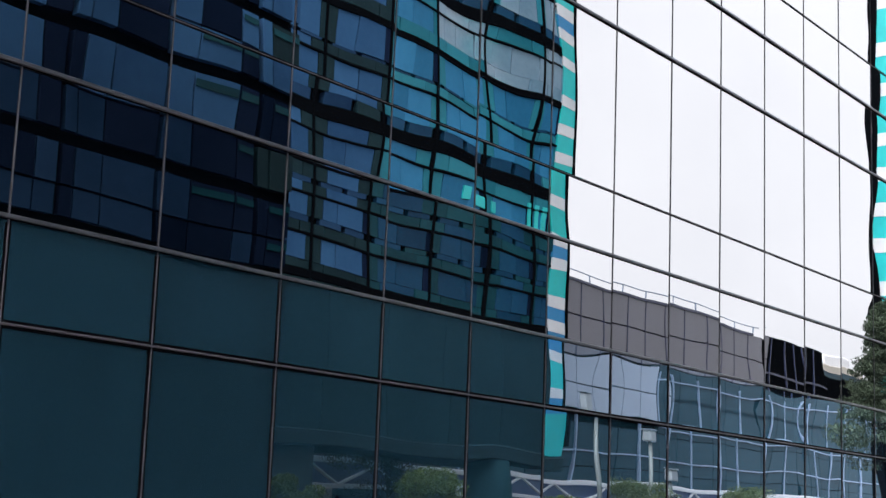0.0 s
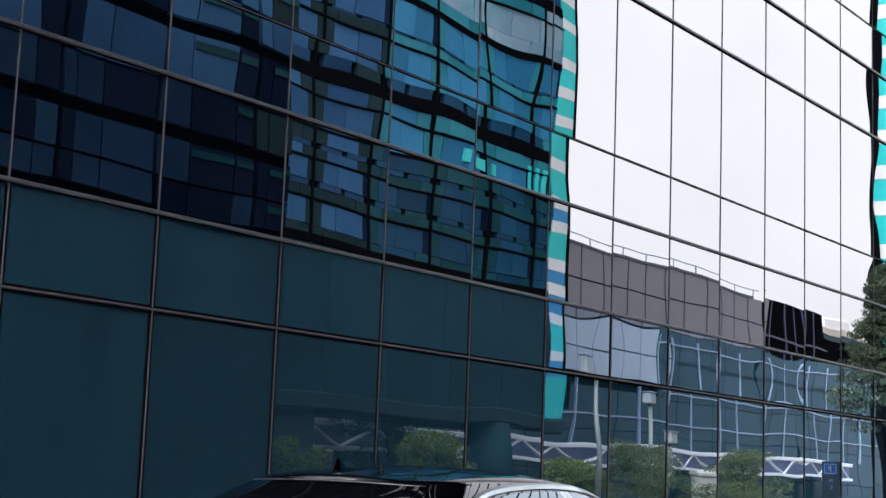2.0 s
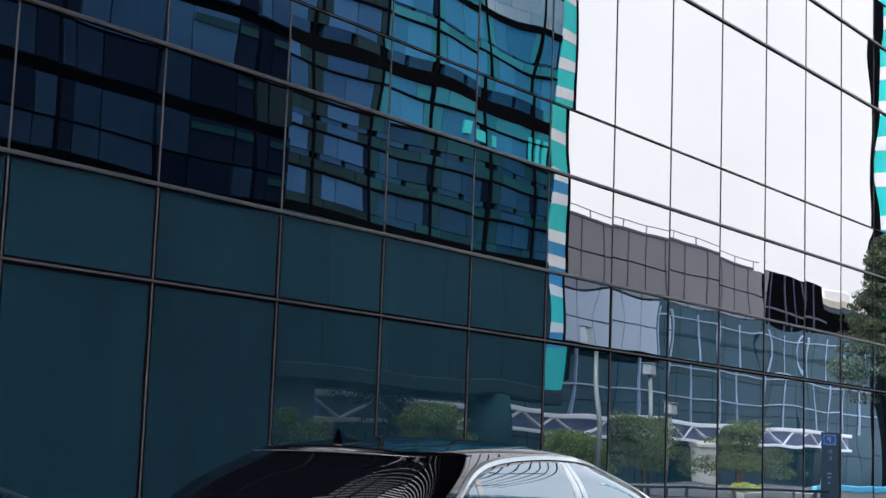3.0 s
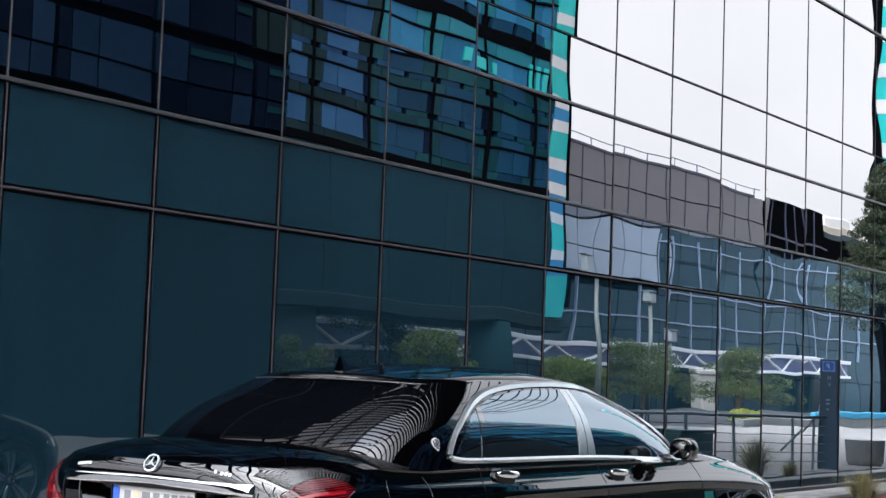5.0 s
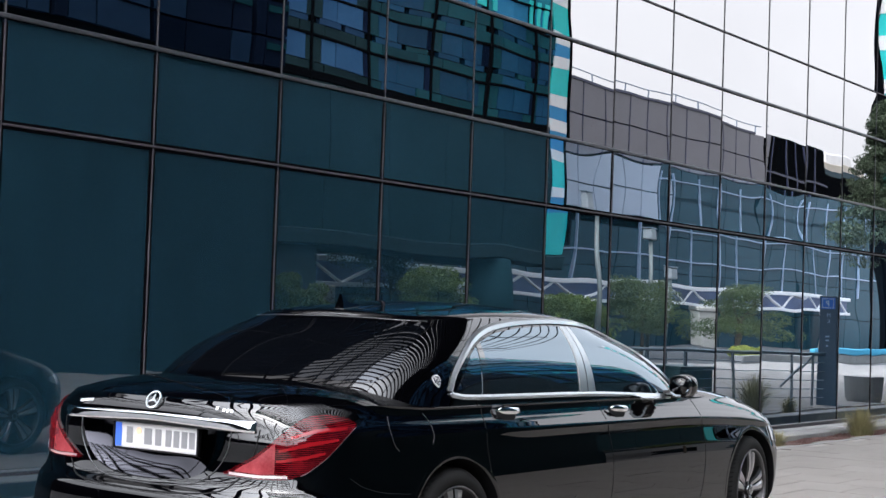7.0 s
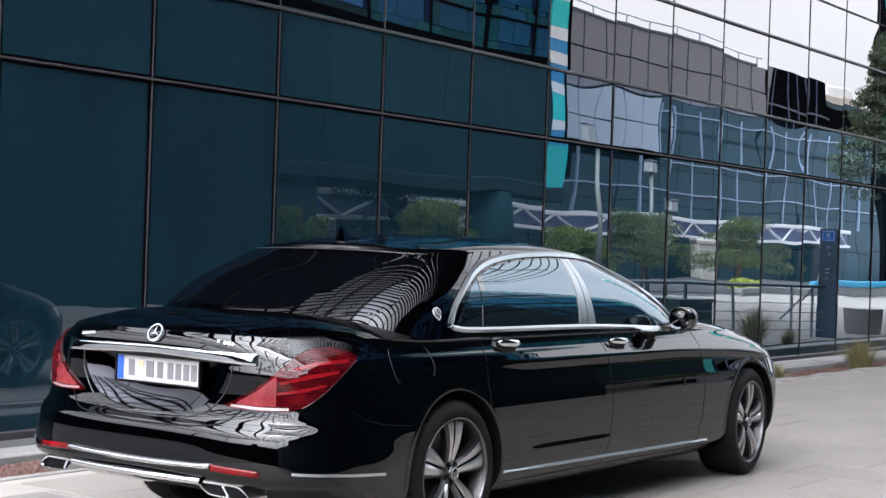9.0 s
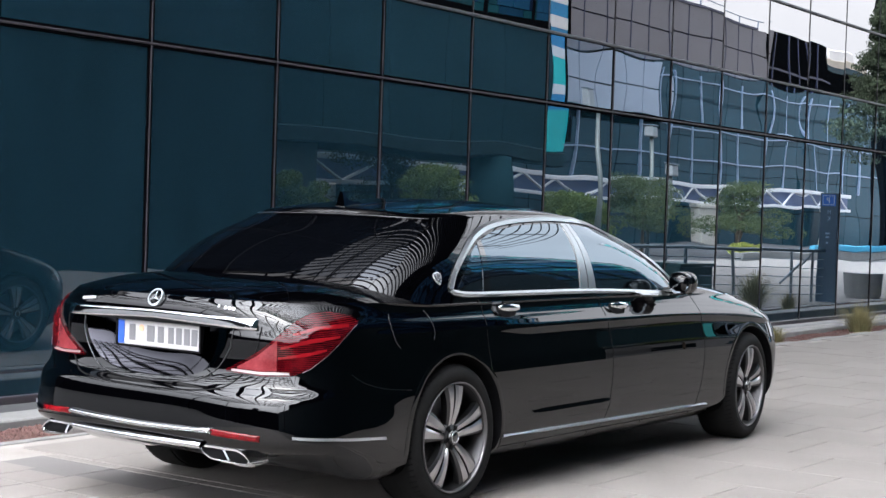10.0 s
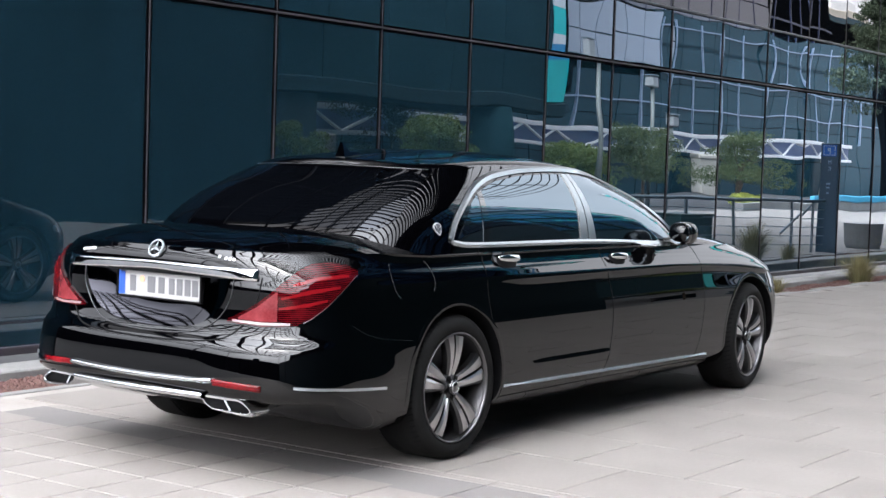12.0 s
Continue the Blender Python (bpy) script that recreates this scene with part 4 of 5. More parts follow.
class Way:
    """Casts points (u, v) on the car's skin along one direction."""

    def __init__(self, turn, pitch=0):
        a, b = radians(turn), radians(pitch)
        self.d = Vector((math.cos(a) * math.cos(b), math.sin(a) * math.cos(b), math.sin(b)))
        self.u = Vector((math.sin(a), -math.cos(a), 0))
        self.v = self.u.cross(self.d)

    def __call__(self, u, v, out):
        p, n, _, _ = SKIN.ray_cast(self.u * u + self.v * v - self.d * 6, self.d)
        if p is None:
            return None
        if n.dot(self.d) > 0:
            n = -n
        return p + n * out


SIDE, TAIL, CORNER, LIP = Way(90), Way(0), Way(40), Way(0, -35)


def mirrored(bm):
    """The part's mirror image over y = 0, as a bmesh of its own."""
    c = bm.copy()
    for v in c.verts:
        v.co.y = -v.co.y
    bmesh.ops.reverse_faces(c, faces=c.faces)
    return c


def sheet(way, grid, out, deep, ridge=0.0):
    """A thin sheet over a grid of (u, v), standing `out` proud of the skin, with edges going `deep` under its face."""
    bm = bmesh.new()
    top = [[way(u, v, out + (ridge if j == 1 else 0)) for u, v in r] for j, r in enumerate(grid)]
    if any(p is None for r in top for p in r):
        top = [[p or Vector((0, 0, -5)) for p in r] for r in top]
    vs = [[bm.verts.new(p) for p in r] for r in top]
    nj, ni = len(vs), len(vs[0])
    for j in range(nj - 1):
        for i in range(ni - 1):
            q = (vs[j][i], vs[j][i + 1], vs[j + 1][i + 1], vs[j + 1][i])
            if max(c.co.z for c in q) > 0 and min(c.co.z for c in q) > -1:
                bm.faces.new(q)
    rim = [vs[0][i] for i in range(ni)] + [vs[j][-1] for j in range(1, nj)] + [vs[-1][i] for i in range(ni - 2, -1, -1)] + [vs[j][0] for j in range(nj - 2, 0, -1)]
    under = []
    for v in rim:
        n = sum((f.normal for f in v.link_faces), Vector())
        for f in v.link_faces:
            f.normal_update()
            n += f.normal
        n = n.normalized() if n.length else Vector((0, 0, 1))
        if n.dot(way.d) > 0:
            n = -n
        under.append(bm.verts.new(v.co - n * deep))
    for i in range(len(rim)):
        if rim[i].link_faces and rim[i - 1].link_faces:
            bm.faces.new((rim[i - 1], rim[i], under[i], under[i - 1]))
    loose = [v for v in bm.verts if not v.link_faces]
    bmesh.ops.delete(bm, geom=loose, context="VERTS")
    return bm


def between(lo, hi, u0, u1, nu=24, nv=8, sigma=0.0):
    """A grid of (u, v) between two curves given as point lists."""
    us = np.linspace(u0, u1, nu)
    a = soft(*zip(*lo), us, sigma) if sigma else np.interp(us, *zip(*lo))
    b = soft(*zip(*hi), us, sigma) if sigma else np.interp(us, *zip(*hi))
    return [[(u, p + (q - p) * j / nv) for u, p, q in zip(us, a, b)] for j in range(nv + 1)]


def ribbon(way, line, width, out, deep, step=0.02, taper=False):
    """A strip along a polyline of (u, v)."""
    pts = [Vector(p) for p in line]
    dense = []
    for a, b in zip(pts, pts[1:]):
        n = max(1, int((b - a).length / step))
        dense += [a.lerp(b, i / n) for i in range(n)]
    dense.append(pts[-1])
    rows_ = [[], [], []]
    for i, p in enumerate(dense):
        t = (dense[min(i + 1, len(dense) - 1)] - dense[max(i - 1, 0)]).normalized()
        w = width / 2
        if taper:
            w *= min(1, (0.15 + 6 * min(i, len(dense) - 1 - i) / len(dense)))
        nrm = Vector((-t.y, t.x)) * w
        for k, r in zip((-1, 0, 1), rows_):
            r.append(tuple(p + nrm * k))
    return sheet(way, rows_, out, deep, ridge=min(0.3 * width, 0.008) if out > 0.005 else 0.0)


def curve(pts, n=10):
    """A smooth line through points."""
    out = []
    for i in range(len(pts) - 1):
        p0, p1, p2, p3 = (Vector(pts[min(max(k, 0), len(pts) - 1)]) for k in (i - 1, i, i + 1, i + 2))
        for k in range(n):
            t = k / n
            out.append(tuple(0.5 * (2 * p1 + (p2 - p0) * t + (2 * p0 - 5 * p1 + 4 * p2 - p3) * t * t + (3 * p1 - p0 - 3 * p2 + p3) * t ** 3)))
    return out + [tuple(pts[-1])]


def both(name, bm, mat, parent, label=""):
    """The part and its twin on the other side of the car."""
    twin = mirrored(bm)
    a = part(name, bm, mat, parent, label, smooth=True)
    b = part(name, twin, mat, parent, label, smooth=True)
    for o in (a, b):
        o.data.set_sharp_from_angle(angle=radians(35))
    return a, b


# side windows: the chrome outline, panes, pillars
ARCH = [(0.032, 1.052), (0.10, 1.115), (0.235, 1.215), (0.395, 1.302), (0.60, 1.357), (0.88, 1.389), (1.20, 1.403), (1.42, 1.401), (1.64, 1.386), (1.89, 1.333), (2.12, 1.240), (2.33, 1.112), (2.44, 1.02)]
BELT = [(0.032, 1.045), (0.10, 1.028), (0.30, 1.020), (1.40, 1.012), (2.44, 0.975)]


def pane_between(u0, u1, t0, t1, nu=26, nv=12):
    """A pane whose lower edge runs from u0 to u1 and whose upper one from t0 to t1, inside belt and arch."""
    g = []
    for j in range(nv + 1):
        r = []
        for i in range(nu + 1):
            k = i / nu
            ub, ut = u0 + (u1 - u0) * k, t0 + (t1 - t0) * k
            lo = float(np.interp(ub, *zip(*BELT))) + 0.016
            hi = float(soft(*zip(*ARCH), [ut], 0.03)[0]) - 0.026
            r.append((ub + (ut - ub) * j / nv, lo + (hi - lo) * j / nv))
        g.append(r)
    return g


both("rear_door_glass", sheet(SIDE, pane_between(0.375, 1.262, 0.43, 1.325), 0.002, 0.006), CAR_GLASS, car, "dark tinted rear door glass")
both("front_door_glass", sheet(SIDE, pane_between(1.452, 2.36, 1.428, 2.05), 0.002, 0.006), CAR_GLASS, car, "tinted front door glass")
both("quarter_glass", sheet(SIDE, pane_between(0.092, 0.325, 0.29, 0.392, 12, 8), 0.002, 0.006), CAR_GLASS, car, "dark quarter glass")
both("window_trim", ribbon(SIDE, curve([(0.036, 1.05), (0.11, 1.135), (0.235, 1.222)] + ARCH[3:], 8), 0.030, 0.006, 0.012), SATIN, car, "bright metal window surround")
both("belt_trim", ribbon(SIDE, curve([(0.038, 1.045), (0.075, 1.032)] + BELT[2:4] + [(2.26, 0.981)], 12), 0.026, 0.008, 0.012), SATIN, car, "bright metal belt line trim")
both("pillar_trim", sheet(SIDE, pane_between(1.275, 1.352, 1.338, 1.383, 4, 14), 0.006, 0.012), SATIN, car, "bright metal centre pillar cover")
both("pillar_trim", sheet(SIDE, pane_between(1.362, 1.440, 1.389, 1.424, 4, 14), 0.006, 0.012), SATIN, car, "bright metal centre pillar cover")
both("window_divider", sheet(SIDE, pane_between(0.318, 0.378, 0.388, 0.436, 4, 14), 0.004, 0.01), GLOSS_BLACK, car)

# rear window, windscreen, roof glass


def trapezoid(b, t, z0, z1, nu=30, nv=16, sag=0.0):
    g = []
    for j in range(nv + 1):
        w = (b + (t - b) * j / nv) * (1 - 0.13 * (1 - j / nv) ** 7)
        g.append([((2 * i / nu - 1) * w, z0 + (z1 - z0) * j / nv + sag * (1 - (2 * i / nu - 1) ** 2)) for i in range(nu + 1)])
    return g


rear_window = part("rear_window", sheet(TAIL, trapezoid(0.765, 0.600, 1.092, 1.366, sag=0.012), 0.0012, 0.0005), REAR_GLASS, car, "dark tinted rear window", smooth=True)
part("windscreen", sheet(Way(180), trapezoid(0.74, 0.56, 1.075, 1.385, sag=0.012), 0.002, 0.008), CAR_GLASS, car, smooth=True)
rear_window.data.set_sharp_from_angle(angle=radians(25))
frame_line = [(0.745, 1.078), (0.57, 1.384), (0.3, 1.393), (0, 1.396), (-0.3, 1.393), (-0.57, 1.384), (-0.745, 1.078)]
part("rear_window_seal", ribbon(TAIL, frame_line[1:-1], 0.003, 0.0015, 0.002), ALLOY_SIDE, car, smooth=True)

# panel gaps and swage lines
GAPS = [
    [(0.262, 1.010), (0.262, 0.85), (0.268, 0.72), (0.300, 0.60), (0.36, 0.47), (0.39, 0.37), (0.395, 0.25)],
    [(1.398, 1.000), (1.45, 0.88), (1.492, 0.70), (1.495, 0.55), (1.475, 0.42), (1.43, 0.32), (1.40, 0.27)],
    [(2.50, 0.995), (2.585, 0.93), (2.64, 0.80), (2.655, 0.62), (2.63, 0.45), (2.58, 0.33), (2.56, 0.27)],
    [(0.41, 0.262), (1.40, 0.262), (2.78, 0.255)],
]
for g in GAPS:
    both("panel_gap", ribbon(SIDE, curve(g, 6), 0.005, 0.0008, 0.002), BLACK, car)
FUEL = [(-0.50, 0.955), (-0.505, 0.90), (-0.49, 0.835), (-0.455, 0.80), (-0.25, 0.80), (-0.20, 0.82), (-0.185, 0.87), (-0.20, 0.93), (-0.23, 0.96)]
# two alloy arcs stand for light caught on the flap's edges
for line in (FUEL[:4], FUEL[5:]):
    part("fuel_flap_gap", ribbon(SIDE, curve([(a + 0.01, b) for a, b in line], 6), 0.0022, 0.0008, 0.002), ALLOY_SIDE, car, smooth=True)
both("sill_trim", ribbon(SIDE, [(0.405, 0.318), (1.6, 0.302), (2.72, 0.289)], 0.017, 0.006, 0.01, taper=True), BRIGHT_TRIM, car, "long chrome sill strip")
both("bumper_side_trim", ribbon(CORNER, [(-0.055, 0.440), (0.12, 0.432), (0.355, 0.408)], 0.012, 0.005, 0.01), BRIGHT_TRIM, car, "chrome strip on the bumper corner")

for cx in (0, AXLE):
    grid = [[(cx + r * math.cos(a), WHEEL_R + 0.012 + r * math.sin(a)) for a in np.linspace(radians(-8), radians(188), 60)] for r in (0.382, 0.394, 0.410)]
    both("arch_lip", sheet(SIDE, grid, 0.0010, 0.004, ridge=0.002), PAINT, car, "raised wheel arch lip")
# metal-coloured line paints the glint along the bumper's seam
both("bumper_seam", ribbon(SIDE, curve([(-0.372, 0.605), (-0.55, 0.622), (-0.70, 0.655), (-0.79, 0.70)], 6), 0.0012, 0.0005, 0.002), ALLOY_DARK, car)

# tail lights
UP = [(-0.352, 0.705), (-0.215, 0.79), (-0.125, 0.868), (-0.05, 0.932), (0.013, 0.962), (0.10, 0.966), (0.17, 0.952), (0.209, 0.928)]
LO = [(-0.352, 0.695), (-0.2, 0.688), (-0.06, 0.695), (0.011, 0.730), (0.08, 0.786), (0.15, 0.860), (0.209, 0.922)]
for side in (0, 1):
    light = None
    items = [("tail_light", between(LO, UP, -0.350, 0.207, 40, 14, 0.012), 0.008, 0.014, BANDED_LENS, "red wraparound tail light"),
             ("clear_lens", between([(u, v + 0.022) for u, v in LO], [(u, v - 0.016) for u, v in UP], -0.300, -0.130, 20, 8, 0.01), 0.0100, 0.003, CLEAR_LENS, "pale pink reversing lens"),
             ("white_bar", between([(u, v + 0.006) for u, v in LO], [(u, v + 0.018) for u, v in LO], -0.325, -0.075, 16, 3, 0.01), 0.0105, 0.003, WHITE_LENS, "white light bar"),
             ("light_bar", between([(-0.07, 0.862), (0.02, 0.888), (0.175, 0.905)], [(-0.07, 0.872), (0.02, 0.904), (0.175, 0.917)], -0.065, 0.168, 18, 3, 0.02), 0.0100, 0.003, RED_BAR, "bright red light bar"),
             ("light_bar", between([(-0.12, 0.806), (0.0, 0.836), (0.145, 0.862)], [(-0.12, 0.816), (0.0, 0.853), (0.145, 0.872)], -0.115, 0.132, 18, 3, 0.02), 0.0100, 0.003, RED_BAR, "bright red light bar"),
             ("light_bar", between([(-0.13, 0.762), (0.0, 0.783), (0.10, 0.812)], [(-0.13, 0.772), (0.0, 0.799), (0.10, 0.821)], -0.125, 0.078, 16, 3, 0.02), 0.0100, 0.003, RED_BAR, "bright red light bar"),
             ("edge_trim", between([(u, v - 0.004) for u, v in LO], LO, -0.02, 0.205, 30, 2, 0.012), 0.0095, 0.006, SATIN, "thin bright edge")]
    for name, g, out, deep, mat, label in items:
        bm = sheet(CORNER, g, out, deep)
        if side:
            bm = mirrored(bm)
        o = part(name, bm, mat, light or car, label, smooth=True)
        o.data.set_sharp_from_angle(angle=radians(30))
        light = light or o

# tail: chrome strip, number plate, badges
part("boot_strip", sheet(TAIL, between([(-0.60, 0.880), (0, 0.903), (0.60, 0.880)], [(-0.60, 0.930), (0, 0.938), (0.60, 0.930)], -0.595, 0.595, 40, 4, 0.04), 0.014, 0.02), CHROME, car, "chrome strip above the number plate", smooth=True)
part("boot_seam", ribbon(TAIL, curve([(-0.615, 0.90), (-0.60, 0.80), (-0.53, 0.68), (-0.40, 0.615), (0, 0.597), (0.40, 0.615), (0.53, 0.68), (0.60, 0.80), (0.615, 0.90)], 8), 0.006, 0.001, 0.003), BLACK, car, smooth=True)
part("recess_trim", ribbon(TAIL, curve([(-0.475, 0.885), (-0.46, 0.79), (-0.385, 0.692), (-0.26, 0.640), (0, 0.625), (0.26, 0.640), (0.385, 0.692), (0.46, 0.79), (0.475, 0.885)], 8), 0.004, 0.003, 0.004), ALLOY_DARK, car, smooth=True)
dish = bmesh.new()
outline = []
for q in RECESS:
    outline.append(Vector(q))
loops = []
for k, dx in ((0.998, -1.092), (0.97, -1.087), (0.92, -1.079), (0.85, -1.069), (0.78, -1.060), (0.70, -1.052), (0.62, -1.046), (0.54, -1.043), (0.3, -1.042), (0.05, -1.042)):
    loops.append([dish.verts.new((dx, p.x * k, 0.893 + (p.y - 0.893) * k)) for p in outline])
for a, b in zip(loops, loops[1:]):
    for i in range(len(a) - 1):
        dish.faces.new((a[i], a[i + 1], b[i + 1], b[i]))
part("plate_recess", dish, DARK_CHROME, car, "polished dark recess round the number plate", smooth=True)
plate = part("number_plate", boxes((-1.066, -0.262, 0.764, -1.040, 0.262, 0.880), bevel=0.003), PLATE_WHITE, car, "white number plate with a blue strip")
part("plate_frame", boxes((-1.070, -0.272, 0.757, -1.0535, -0.262, 0.888), (-1.070, 0.262, 0.757, -1.0535, 0.272, 0.888), (-1.070, -0.262, 0.757, -1.0535, 0.262, 0.7635), (-1.070, -0.262, 0.8805, -1.0535, 0.262, 0.888)), BLACK, plate)
part("blue_strip", boxes((-1.0685, 0.218, 0.768, -1.066, 0.258, 0.876)), PLATE_BLUE, plate)
for y, w in ((0.165, 0.046), (0.045, 0.056), (-0.020, 0.046), (-0.085, 0.043), (-0.135, 0.043), (-0.185, 0.043), (-0.232, 0.043)):
    part("bar", boxes((-1.0685, y - w / 2 + 0.004, 0.786, -1.066, y + w / 2 - 0.004, 0.860)), PLATE_DARK, plate)
seal = bmesh.new()
bmesh.ops.create_cone(seal, cap_ends=True, segments=20, radius1=0.016, radius2=0.016, depth=0.004, matrix=pose(-1.067, 0.105, 0.845, 0, 90))
part("seal", seal, PLATE_SEAL, plate)
seal = bmesh.new()
bmesh.ops.create_cone(seal, cap_ends=True, segments=20, radius1=0.014, radius2=0.014, depth=0.004, matrix=pose(-1.067, 0.105, 0.802, 0, 90))
part("seal", seal, PLATE_SEAL_PALE, plate)
ring = bmesh.new()
for i in range(32):
    a0, a1 = 2 * math.pi * i / 32, 2 * math.pi * (i + 1) / 32
    pts = [[ring.verts.new(pose(-1.082, 0, 0.992, 0, -62) @ Vector((math.cos(a) * r, math.sin(a) * r, h))) for r, h in ((0.036, 0), (0.036, 0.008), (0.043, 0.008), (0.043, 0))] for a in (a0, a1)]
    for k in range(4):
        ring.faces.new((pts[0][k - 1], pts[0][k], pts[1][k], pts[1][k - 1]))
bmesh.ops.remove_doubles(ring, verts=ring.verts, dist=0.0005)
badge = part("badge_ring", ring, SATIN, car, "round chrome badge", smooth=False)
for k in range(3):
    a = radians(120 * k)
    spoke = bmesh.new()
    tip = [(0.037 * math.cos(a), 0.037 * math.sin(a))] + [(0.007 * math.cos(a + q), 0.007 * math.sin(a + q)) for q in (2.1, 0.0 + math.pi, -2.1)]
    lo = [spoke.verts.new(pose(-1.082, 0, 0.992, 0, -62) @ Vector((x, y, 0.002))) for x, y in tip]
    hi = [spoke.verts.new(pose(-1.082, 0, 0.992, 0, -62) @ Vector((x, y, 0.008))) for x, y in tip]
    spoke.faces.new(lo[::-1]), spoke.faces.new(hi)
    for i in range(4):
        spoke.faces.new((lo[i - 1], lo[i], hi[i], hi[i - 1]))
    part("badge_arm", spoke, SATIN, badge)
for u0, n_, w_, v_ in ((-0.515, 7, 0.0155, 0.180), (0.375, 1, 0.019, 0.186), (0.412, 3, 0.021, 0.183)):
    for k in range(n_):
        u = u0 + w_ * k
        part("badge_bar", ribbon(LIP, [(u, v_), (u + w_ * 0.6, v_)], 0.013, 0.003, 0.004, step=0.004), BADGE, car)
SHIELD_LO = [(-0.070, 1.104), (-0.062, 1.088), (-0.043, 1.072), (-0.024, 1.090), (-0.016, 1.110)]
SHIELD_HI = [(-0.070, 1.118), (-0.055, 1.130), (-0.043, 1.133), (-0.030, 1.133), (-0.016, 1.124)]
for badge_part in both("pillar_badge", sheet(SIDE, between(SHIELD_LO, SHIELD_HI, -0.070, -0.016, 16, 8), 0.004, 0.005), BADGE, car, "small chrome shield badge"):
    face = sheet(SIDE, between([(u, v + 0.006) for u, v in SHIELD_LO], [(u, v - 0.006) for u, v in SHIELD_HI], -0.063, -0.023, 12, 6), 0.0048, 0.002)
    for u in (-0.053, -0.043, -0.033):
        bmesh.ops.delete(face, geom=[f for f in face.faces if abs(f.calc_center_median().x - u) < 0.0022], context="FACES")
    part("badge_face", face if badge_part.data.vertices[0].co.y < 0 else mirrored(face), GLOSS_BLACK, badge_part)

# rear bumper
part("bumper_strip", ribbon(TAIL, curve([(-0.448, 0.444), (-0.25, 0.436), (0, 0.432), (0.25, 0.436), (0.448, 0.444)], 8), 0.024, 0.012, 0.016), CHROME, car, "chrome strip along the bumper", smooth=True)
for side in (1, -1):
    part("reflector", sheet(TAIL, between([(0.46, 0.425), (0.80, 0.410)], [(0.46, 0.452), (0.80, 0.437)], 0.452, 0.690, 14, 3), 0.006, 0.012) if side > 0 else mirrored(sheet(TAIL, between([(0.46, 0.425), (0.80, 0.410)], [(0.46, 0.452), (0.80, 0.437)], 0.452, 0.690, 14, 3), 0.006, 0.012)), RED_LENS, car, "red bumper reflector", smooth=True)
    for y, z in ((0.25, 0.555), (0.66, 0.545)):
        part("parking_sensor", sheet(TAIL, [[(side * (y - 0.014), z - 0.012), (side * y, z - 0.014), (side * (y + 0.014), z - 0.012)], [(side * (y - 0.014), z + 0.012), (side * y, z + 0.014), (side * (y + 0.014), z + 0.012)]], 0.0015, 0.003), PAINT, car)
for k in range(10):
    part("valance_rib", ribbon(TAIL, [(-0.168 + 0.034 * k, 0.326), (-0.150 + 0.034 * k, 0.326)], 0.020, 0.004, 0.006, step=0.009), ALLOY_DARK, car)


def tube(pts, r, n=14):
    """A round bar along points that run across the car."""
    bm = bmesh.new()
    loops = [[bm.verts.new((x + r * math.cos(a), y, z + r * math.sin(a))) for a in np.linspace(0, 2 * math.pi, n + 1)[:-1]] for x, y, z in pts]
    for a, b in zip(loops, loops[1:]):
        for i in range(n):
            bm.faces.new((a[i - 1], a[i], b[i], b[i - 1]))
    return bm


def frame_loop(pts, inset, x0, x1, lean):
    """A ring of given inset round (y, z) points, from x0 to x1."""
    c = Vector((sum(p[0] for p in pts) / len(pts), sum(p[1] for p in pts) / len(pts)))
    bm = bmesh.new()
    loops = []
    for x, k in ((x1, 0.0), (x0 + 0.006, 0.0), (x0, 0.25), (x0, 0.75), (x0 + 0.006, 1.0), (x0 + 0.024, 1.0)):
        r = []
        for y, z in pts:
            d = Vector((y, z)) - c
            s = (Vector((d.x * (1 - inset * k / 0.16), d.y * (1 - inset * k / 0.048))))
            r.append(bm.verts.new((x + lean * abs(c.x + s.x), c.x + s.x, c.y + s.y)))
        loops.append(r)
    for a, b in zip(loops, loops[1:]):
        for i in range(len(a)):
            bm.faces.new((a[i - 1], a[i], b[i], b[i - 1]))
    return bm


def rounded(pts, r, n=5):
    """Points of a polygon with rounded corners."""
    out = []
    for i, p in enumerate(pts):
        a, b = Vector(pts[i - 1]) - Vector(p), Vector(pts[(i + 1) % len(pts)]) - Vector(p)
        q0, q1 = Vector(p) + a.normalized() * r, Vector(p) + b.normalized() * r
        for k in range(n + 1):
            t = k / n
            out.append(tuple((1 - t) ** 2 * q0 + 2 * t * (1 - t) * Vector(p) + t * t * q1))
    return out


for s in (1, -1):
    ex = rounded([(y * (1.09 if s > 0 else 1.0) + (0.02 if s > 0 else 0.0), z) for y, z in [(s * 0.360, 0.384), (s * 0.425, 0.318), (s * 0.625, 0.298), (s * 0.655, 0.318), (s * 0.590, 0.376)]], 0.030)
    pipe = part("exhaust_trim", frame_loop(ex, 0.021, -1.237, -1.12, 0.17), CHROME, car, "chrome exhaust surround with a dark opening", smooth=True)
    pipe.data.set_sharp_from_angle(angle=radians(40))
    cy, cz = sum(p[0] for p in ex) / len(ex), sum(p[1] for p in ex) / len(ex)
    ex_in = [(cy + (y - cy) * (1 - 0.024 / 0.16), cz + (z - cz) * (1 - 0.024 / 0.048)) for y, z in ex]
    inner = bmesh.new()
    inner.faces.new([inner.verts.new((-1.222 + 0.17 * abs(y), y, z)) for y, z in ex_in])
    part("opening", inner, BLACK, pipe)
    back = bmesh.new()
    back.faces.new([back.verts.new((-1.214 + 0.17 * abs(y), y, z)) for y, z in ex])
    part("backing", back, BLACK, pipe)
    part("divider", rods(((-1.226 + 0.090, s * 0.53, 0.316), (-1.226 + 0.084, s * 0.495, 0.368), 0.004)), SATIN, pipe)
